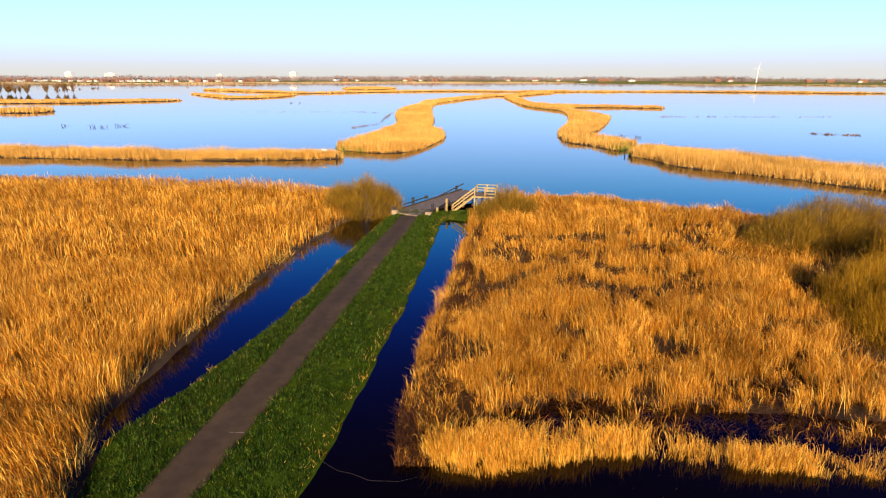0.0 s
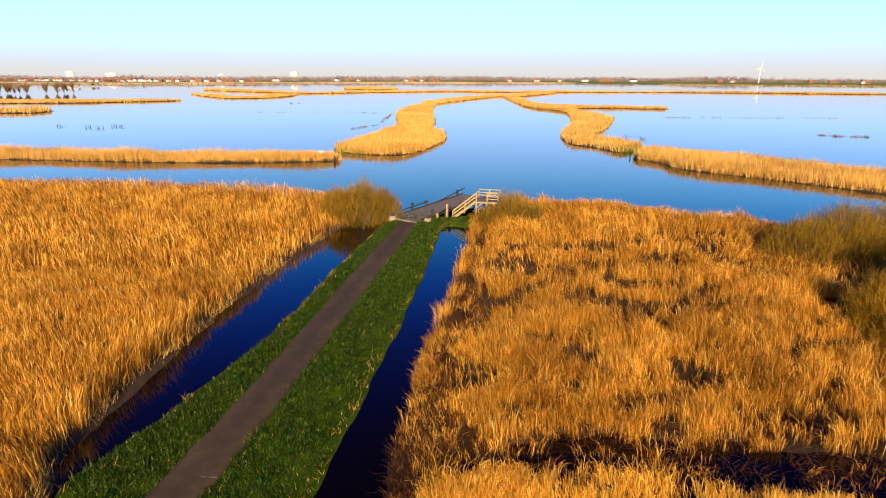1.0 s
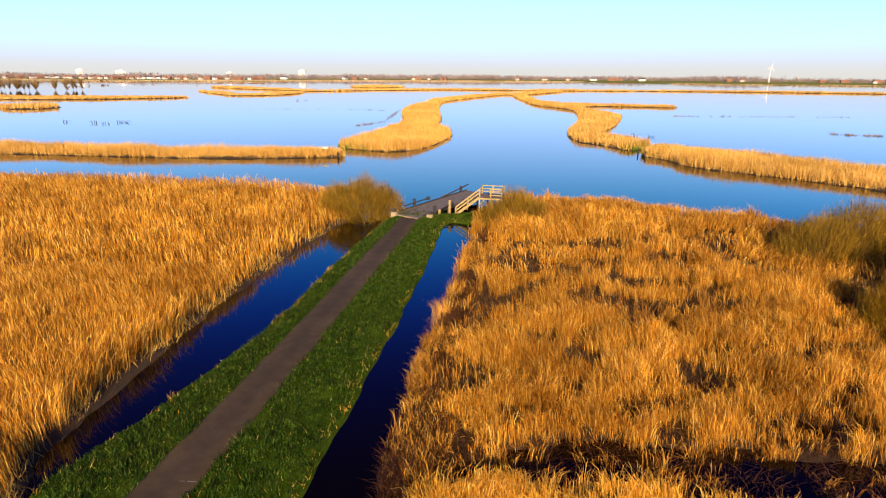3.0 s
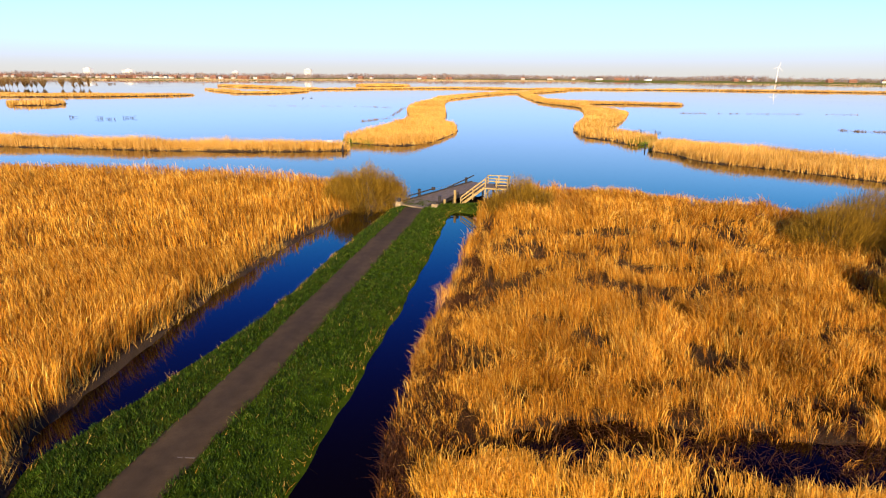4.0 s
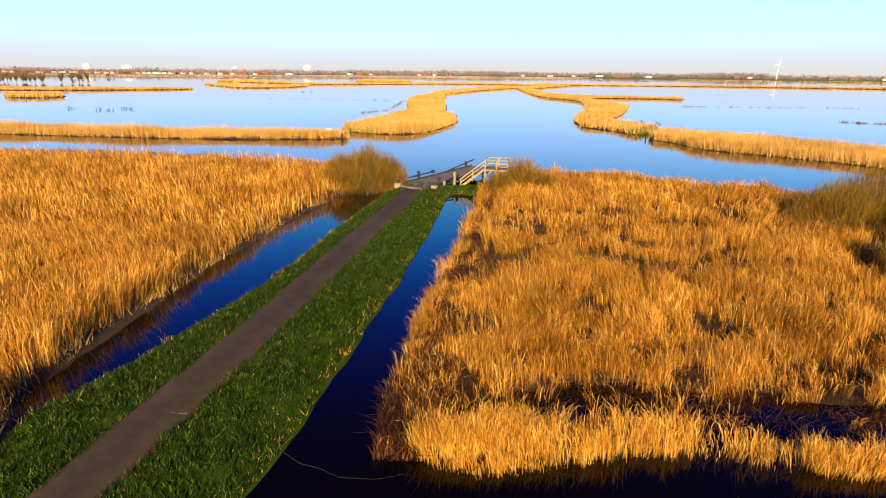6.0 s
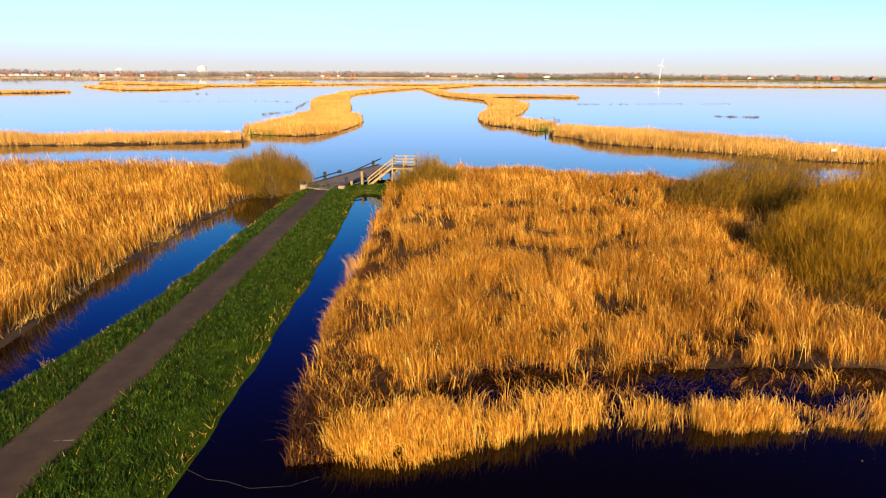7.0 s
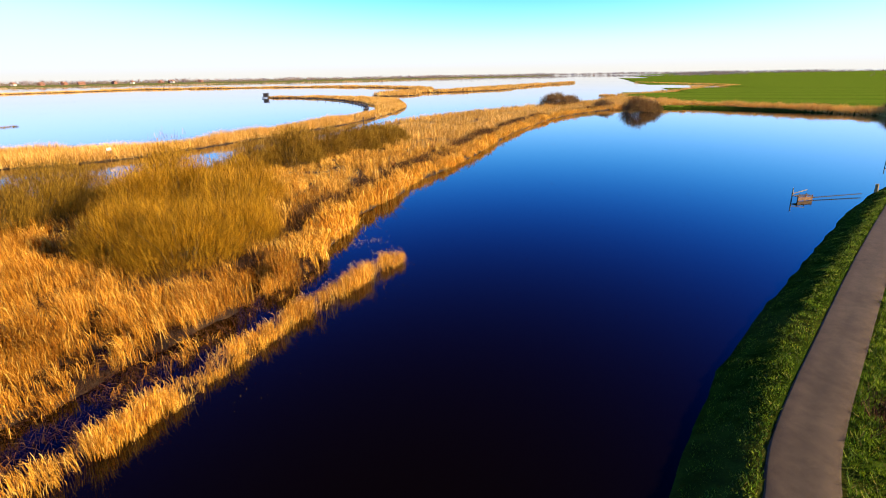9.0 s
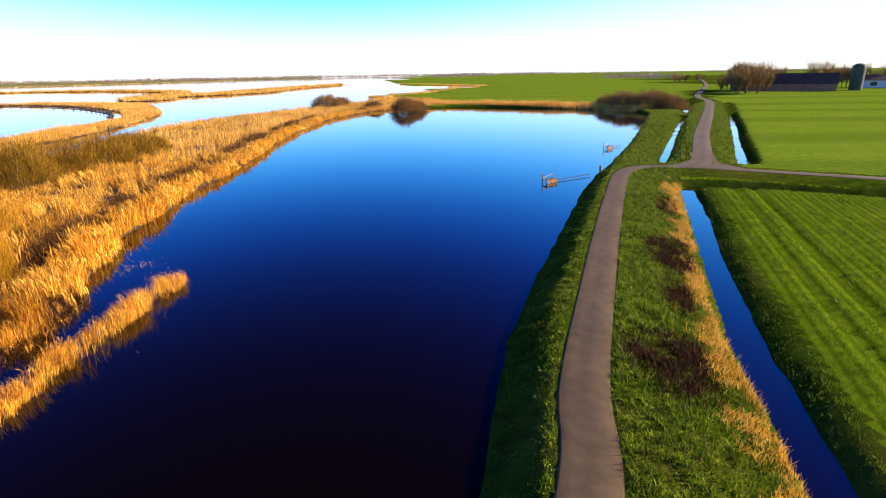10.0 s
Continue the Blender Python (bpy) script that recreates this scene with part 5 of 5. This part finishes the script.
far_shore("ground_far_town", [(-3200, 2300), (-1300, 1500), (-800, 1235), (-600, 1325), (-470, 1330), (-310, 1540), (30, 1560), (370, 1570), (560, 1275), (870, 1065), (1100, 800), (1300, 560), (1900, 400), (3400, 200), (3600, 1600), (2000, 3200), (0, 3600), (-2400, 3400)], FIELD_SHORE_HAZED, 1.0, "far flat shore of pasture and reed", 40.0, 3)
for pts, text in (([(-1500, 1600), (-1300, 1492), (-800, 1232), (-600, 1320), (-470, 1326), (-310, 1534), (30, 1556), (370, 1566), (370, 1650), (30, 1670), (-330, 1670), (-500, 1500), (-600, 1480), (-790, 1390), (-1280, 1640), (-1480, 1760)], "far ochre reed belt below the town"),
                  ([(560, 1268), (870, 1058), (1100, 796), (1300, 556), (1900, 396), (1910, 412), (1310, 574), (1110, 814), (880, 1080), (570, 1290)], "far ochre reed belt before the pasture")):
    reed_bed(smooth(pts, 3), 0.16, 3.0, 2.4, text, 190 + len(pts), None, lambda x, y: np.full(x.shape, 0.2), tuft=1, mat=REED_FAR_HAZED, clump=40, spread=0.2)


def woods(stretches, per_m, tall, label, seed, mat=WOODS_HAZED):
    """Far bare trees, too many to count: ragged crowns over short trunks."""
    rng = np.random.default_rng(seed)
    cx, cy, ch = [], [], []
    for (ax, ay), (bx, by), depth in stretches:
        n = int(math.hypot(bx - ax, by - ay) * per_m)
        t = rng.random(n)
        cx.append(ax + (bx - ax) * t + rng.normal(0, depth, n)), cy.append(ay + (by - ay) * t + rng.normal(0, depth, n))
        ch.append(tall * (0.6 + 0.5 * fbm(cx[-1], cy[-1], 130, 2, seed)) * rng.uniform(0.8, 1.12, n))
    cx, cy, ch = (np.concatenate(v) for v in (cx, cy, ch))
    per = 22
    n = len(cx) * per
    X, Y, H = np.repeat(cx, per), np.repeat(cy, per), np.repeat(ch, per)
    u, a = np.sqrt(rng.random(n)), rng.uniform(0, math.tau, n)
    r = 0.36 * H
    z = H * (0.02 + 0.76 * rng.random(n) * np.sqrt(1 - 0.8 * u * u))
    ln = 0.24 * H * rng.uniform(0.6, 1.3, n)
    lean = np.stack([np.cos(a), np.sin(a)], 1) * (0.6 * u[:, None]) + rng.normal(0, 0.25, (n, 2))
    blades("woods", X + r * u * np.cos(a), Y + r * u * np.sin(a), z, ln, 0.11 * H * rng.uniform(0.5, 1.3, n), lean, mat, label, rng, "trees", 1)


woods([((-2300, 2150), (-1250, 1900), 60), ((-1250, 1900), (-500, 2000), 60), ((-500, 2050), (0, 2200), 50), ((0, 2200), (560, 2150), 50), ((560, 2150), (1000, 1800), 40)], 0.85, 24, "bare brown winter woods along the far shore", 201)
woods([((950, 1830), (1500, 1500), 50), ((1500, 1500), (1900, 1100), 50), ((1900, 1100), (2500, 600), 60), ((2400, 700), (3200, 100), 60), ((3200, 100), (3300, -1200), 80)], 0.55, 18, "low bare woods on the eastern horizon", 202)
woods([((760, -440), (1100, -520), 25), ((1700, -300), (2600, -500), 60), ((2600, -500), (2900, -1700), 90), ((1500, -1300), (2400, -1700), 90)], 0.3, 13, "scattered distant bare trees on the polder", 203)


def house_mesh(w, d, h, roof, wall_mat, roof_mat, name, x, y, turn, label, group):
    top = thing(name, x, y, 0.9, label, "house", group, turn)
    bm = bmesh.new()
    box(bm, -w / 2, w / 2, -d / 2, d / 2, -1, h)
    wall = part("wall", bm, wall_mat, top)
    bm = bmesh.new()
    v = [bm.verts.new(c) for c in ((-w / 2 - 0.4, -d / 2 - 0.4, h), (w / 2 + 0.4, -d / 2 - 0.4, h), (w / 2 + 0.4, d / 2 + 0.4, h), (-w / 2 - 0.4, d / 2 + 0.4, h), (-w / 2 - 0.4, 0, h + roof), (w / 2 + 0.4, 0, h + roof))]
    for f in ((0, 1, 5, 4), (2, 3, 4, 5), (1, 2, 5), (3, 0, 4), (3, 2, 1, 0)):
        bm.faces.new([v[i] for i in f])
    roofing = part("roof", bm, roof_mat, top)
    bm = bmesh.new()
    box(bm, w * 0.2, w * 0.2 + 0.9, -0.4, 0.4, h + roof - 0.7, h + roof + 0.9)
    part("chimney", bm, BRICK, roofing)
    for k in range(max(2, int(w / 4))):
        bm = bmesh.new()
        px = -w / 2 + (k + 0.5) * w / max(2, int(w / 4))
        box(bm, px - 0.7, px + 0.7, -d / 2 - 0.06, -d / 2 + 0.02, h * 0.35, h * 0.8)
        part("window", bm, GLASS_DARK, wall)
    return top


town_a = house_mesh(11, 9, 5, 4.5, PLASTER, ROOF_RED, "house", -900, 1760, -25, "pale far house with orange tiled roof", "houses of the far town")
town_b = house_mesh(18, 9, 5, 4, BRICK, ROOF_RED, "house", -860, 1755, -25, "far brick house with orange tiled roof", "houses of the far town")
town_c = house_mesh(22, 10, 6, 3, WHITE, ROOF_DARK, "house", -500, 1850, -15, "white far house with a dark roof", "houses of the far town")
rs = random.Random(5)
for k in range(95):
    t = rs.random() ** 0.85
    x, y = -1750 + 1250 * t + rs.uniform(-20, 20), 1890 - 260 * t + rs.uniform(-60, 60)
    copy_thing(rs.choice((town_a, town_b, town_b, town_a, town_b, town_a, town_c)), pose(x, y, 0.9, 0, 0, rs.choice((-30, 60, -10))))
for k in range(34):
    t = rs.random()
    x, y = -420 + 2200 * t, (1960 if t < 0.45 else 1960 - (t - 0.45) * 1500) + rs.uniform(-50, 30)
    copy_thing(rs.choice((town_a, town_b, town_a, town_b, town_c)), pose(x, y, 0.9, 0, 0, rs.choice((-20, 15, 70))))


def tower_block(x, y, w, h, label, turn=-20):
    top = thing("apartment_building", x, y, 0.9, label, "building", "", turn)
    bm = bmesh.new()
    box(bm, -w / 2, w / 2, -8, 8, -1, h, 0.2)
    wall = part("wall", bm, WHITE, top)
    bm = bmesh.new()
    box(bm, -w / 6, w / 6, -4, 4, h, h + 4)
    part("roof_house", bm, WHITE, top)
    for k in range(int(h / 3.2)):
        bm = bmesh.new()
        box(bm, -w / 2 + 1, w / 2 - 1, -8.1, -7.9, 1.4 + k * 3.2, 2.3 + k * 3.2)
        part("window_band", bm, GLASS_DARK, wall)


tower_block(-1430, 2300, 36, 31, "pale far apartment slab above the trees")
tower_block(-1290, 2340, 55, 26, "long pale far apartment slab above the trees")
tower_block(-545, 2290, 30, 31, "pale far apartment tower above the trees")
tower_block(-800, 2200, 26, 21, "pale far office block among trees")


def turbine(x, y):
    top = thing("wind_turbine", x, y, 0.9, "slender white wind turbine on the far shore", "turbine")
    bm = bmesh.new()
    rod(bm, (0, 0, -1), (0, 0, 40), 1.6, 0.9, 16)
    part("tower", bm, WHITE, top)
    bm = bmesh.new()
    box(bm, -0.9, 0.9, -2.2, 1.2, 39.5, 41.3, 0.3)
    nacelle = part("nacelle", bm, WHITE, top)
    for k in range(3):
        a = radians(12 + 120 * k)
        bm = bmesh.new()
        rod(bm, (0, -2.4, 40.4), (16 * math.sin(a), -2.4, 40.4 + 16 * math.cos(a)), 0.8, 0.2, 8)
        part("blade", bm, WHITE, nacelle)


turbine(919, 1590)


# ---------------------------------------------------------------- the farm
def barn(x, y, w, d, h, roof, turn, wall_mat, roof_mat, label):
    top = thing("barn", x, y, 0.85, label, "barn", "", turn)
    bm = bmesh.new()
    box(bm, -w / 2, w / 2, -d / 2, d / 2, -0.5, h)
    wall = part("wall", bm, wall_mat, top)
    bm = bmesh.new()
    for s in (-1, 1):
        v = [bm.verts.new(c) for c in ((-w / 2 - 0.5, s * (d / 2 + 0.6), h - 0.2), (w / 2 + 0.5, s * (d / 2 + 0.6), h - 0.2), (w / 2 + 0.5, 0, h + roof), (-w / 2 - 0.5, 0, h + roof))]
        bm.faces.new(v)
    bmesh.ops.solidify(bm, geom=bm.faces[:], thickness=0.2)
    part("roof", bm, roof_mat, top)
    for s in (-1, 1):
        bm = bmesh.new()
        v = [bm.verts.new(c) for c in ((s * w / 2, -d / 2, h - 0.05), (s * w / 2, d / 2, h - 0.05), (s * w / 2, 0, h + roof - 0.1))]
        bm.faces.new(v)
        part("gable", bm, wall_mat, wall)
    n = 0 if w > 40 else int(w / 7)
    for k in range(n):
        bm = bmesh.new()
        px = -w / 2 + (k + 0.5) * w / n
        box(bm, px - 1.6, px + 1.6, d / 2 - 0.03, d / 2 + 0.08, h * 0.3, h * 0.75, 0.02)
        part("window", bm, GLASS_DARK, wall)


barn(287.2, -241.4, 40.5, 18, 4.0, 5.5, 48, BRICK, ROOF_DARK, "long low farm barn with a dark roof")
barn(305, -226, 16, 11, 3.2, 5.0, 48, BRICK, ROOF_RED, "brick farmhouse with an orange roof behind trees")
barn(300, -312, 30, 16, 4.5, 3.0, 48, PLASTER, ROOF_DARK, "pale open-sided farm shed")
barn(446, -326, 18, 12, 3.0, 4.5, 50, BRICK, ROOF_DARK, "far low farm building beside the lane")


def silo(x, y):
    top = thing("silo", x, y, 0.85, "tall green farm silo with a domed top", "silo")
    bm = bmesh.new()
    rod(bm, (0, 0, -0.5), (0, 0, 12.4), 3.2, 3.2, 24)
    tank = part("tank", bm, SILO, top)
    bm = bmesh.new()
    rod(bm, (0, 0, 12.4), (0, 0, 13.4), 3.25, 2.6, 24)
    rod(bm, (0, 0, 13.4), (0, 0, 14.0), 2.6, 1.2, 24)
    part("dome", bm, SILO, top)
    for k in range(1, 6):
        bm = bmesh.new()
        rod(bm, (0, 0, k * 2 - 0.06), (0, 0, k * 2 + 0.06), 3.26, 3.26, 24)
        part("hoop", bm, SILO, tank)
    bm = bmesh.new()
    for s in (-0.25, 0.25):
        rod(bm, (-3.35, s, 0), (-3.35, s, 12.4), 0.05, 0.05, 6)
    part("ladder", bm, STEEL, tank)


silo(274, -269)


def bare_tree(x, y, h, seed, label, mat=DARK_TWIG, group="trees round the farm", low=0.2):
    """A leafless tree: tapered trunk, forked limbs, a ragged haze of twigs."""
    rng = np.random.default_rng(seed)
    top = thing("tree", x, y, 0.7, label, "tree", group)
    part("trunk", tube(bmesh.new(), ((0, 0, -0.3), (0.01 * h, 0, h * 0.2), (0, 0.01 * h, h * 0.45)), (0.017 * h, 0.013 * h, 0.008 * h), 8), BARK, top)
    ends = []
    for k in range(7):
        a, e = rng.uniform(0, math.tau), rng.uniform(0.15, 0.32)
        p = Vector((0, 0, h * rng.uniform(low, low + 0.16)))
        q = Vector((h * e * math.cos(a), h * e * math.sin(a), h * rng.uniform(0.55, 0.85)))
        part("limb", tube(bmesh.new(), (p, p.lerp(q, 0.5) + Vector((0, 0, -0.03 * h)), q), (0.008 * h, 0.006 * h, 0.002 * h)), BARK, top)
        ends.append((p, q))
    n = 620
    pick = rng.integers(0, len(ends), n)
    t = rng.uniform(low * 1.75, 1.0, n)
    base = np.array([np.array(ends[i][0]) * (1 - s) + np.array(ends[i][1]) * s for i, s in zip(pick, t)])
    lean = rng.normal(0, 0.55, (n, 2))
    blades("crown", base[:, 0] + rng.normal(0, 0.03 * h, n), base[:, 1] + rng.normal(0, 0.03 * h, n), base[:, 2] - 0.03 * h, rng.uniform(0.1, 0.3, n) * h, np.full(n, 0.011 * h + 0.03), lean, mat, "", rng, parent=top, levels=1)
    return top


rt = random.Random(9)
for k in range(26):
    t = rt.random()
    bare_tree(262 + 75 * t + rt.uniform(-6, 6), -196 - 40 * t + rt.uniform(-9, 9), rt.uniform(11, 18), 300 + k, "bare brown tree beside the farmhouse", low=0.08)
for k in range(16):
    t = rt.random()
    bare_tree(345 - 45 * t + rt.uniform(-8, 8), -262 - 60 * t + rt.uniform(-8, 8), rt.uniform(13, 18), 340 + k, "bare tree behind the long barn", low=0.1)
for k in range(9):
    bare_tree(rt.uniform(468, 505), rt.uniform(-322, -288), rt.uniform(7, 11), 420 + k, "bare bushy tree beside the far lane")
for k in range(30):
    bare_tree(rt.uniform(-490, -395), rt.uniform(570, 640), rt.uniform(9, 14), 360 + k, "bare tree standing in flooded reed", DARK_TWIG, "flooded trees", 0.04)
for k in range(14):
    t = rt.random()
    bare_tree(-560 - 40 * t, 850 + 190 * t, rt.uniform(4, 8), 380 + k, "low bare tree standing in the lake", DARK_TWIG, "flooded trees", 0.04)


def junction():
    """Paved bell mouth where the farm lane leaves the bend."""
    bm = bmesh.new()
    v = [bm.verts.new(c) for c in ((79.0, -45.4, 1.274), (72.4, -41.6, 1.268), (69.2, -37.6, 1.262), (68.2, -33.8, 1.262), (66.6, -33.8, 1.262), (65.8, -38.2, 1.262), (62.6, -42.0, 1.262), (63.4, -43.4, 1.262), (68.6, -43.2, 1.266), (72.6, -45.6, 1.268), (78.2, -48.6, 1.274))]
    bm.faces.new(v)
    ring = bmesh.ops.extrude_face_region(bm, geom=bm.faces[:])["geom"]
    bmesh.ops.translate(bm, verts=[g for g in ring if isinstance(g, bmesh.types.BMVert)], vec=(0, 0, -0.3))
    bmesh.ops.recalc_face_normals(bm, faces=bm.faces[:])
    bmesh.ops.triangulate(bm, faces=bm.faces[:])
    me = bpy.data.meshes.new("road_junction")
    bm.to_mesh(me)
    bm.free()
    me.materials.append(ASPHALT_SIDELIT)
    side = me.attributes.new("across", "FLOAT", "POINT")
    side.data.foreach_set("value", [0.3] * len(me.vertices))
    tagged(new("road_junction", me), "worn asphalt bell mouth at the lane junction", "road", kind="structure")


junction()
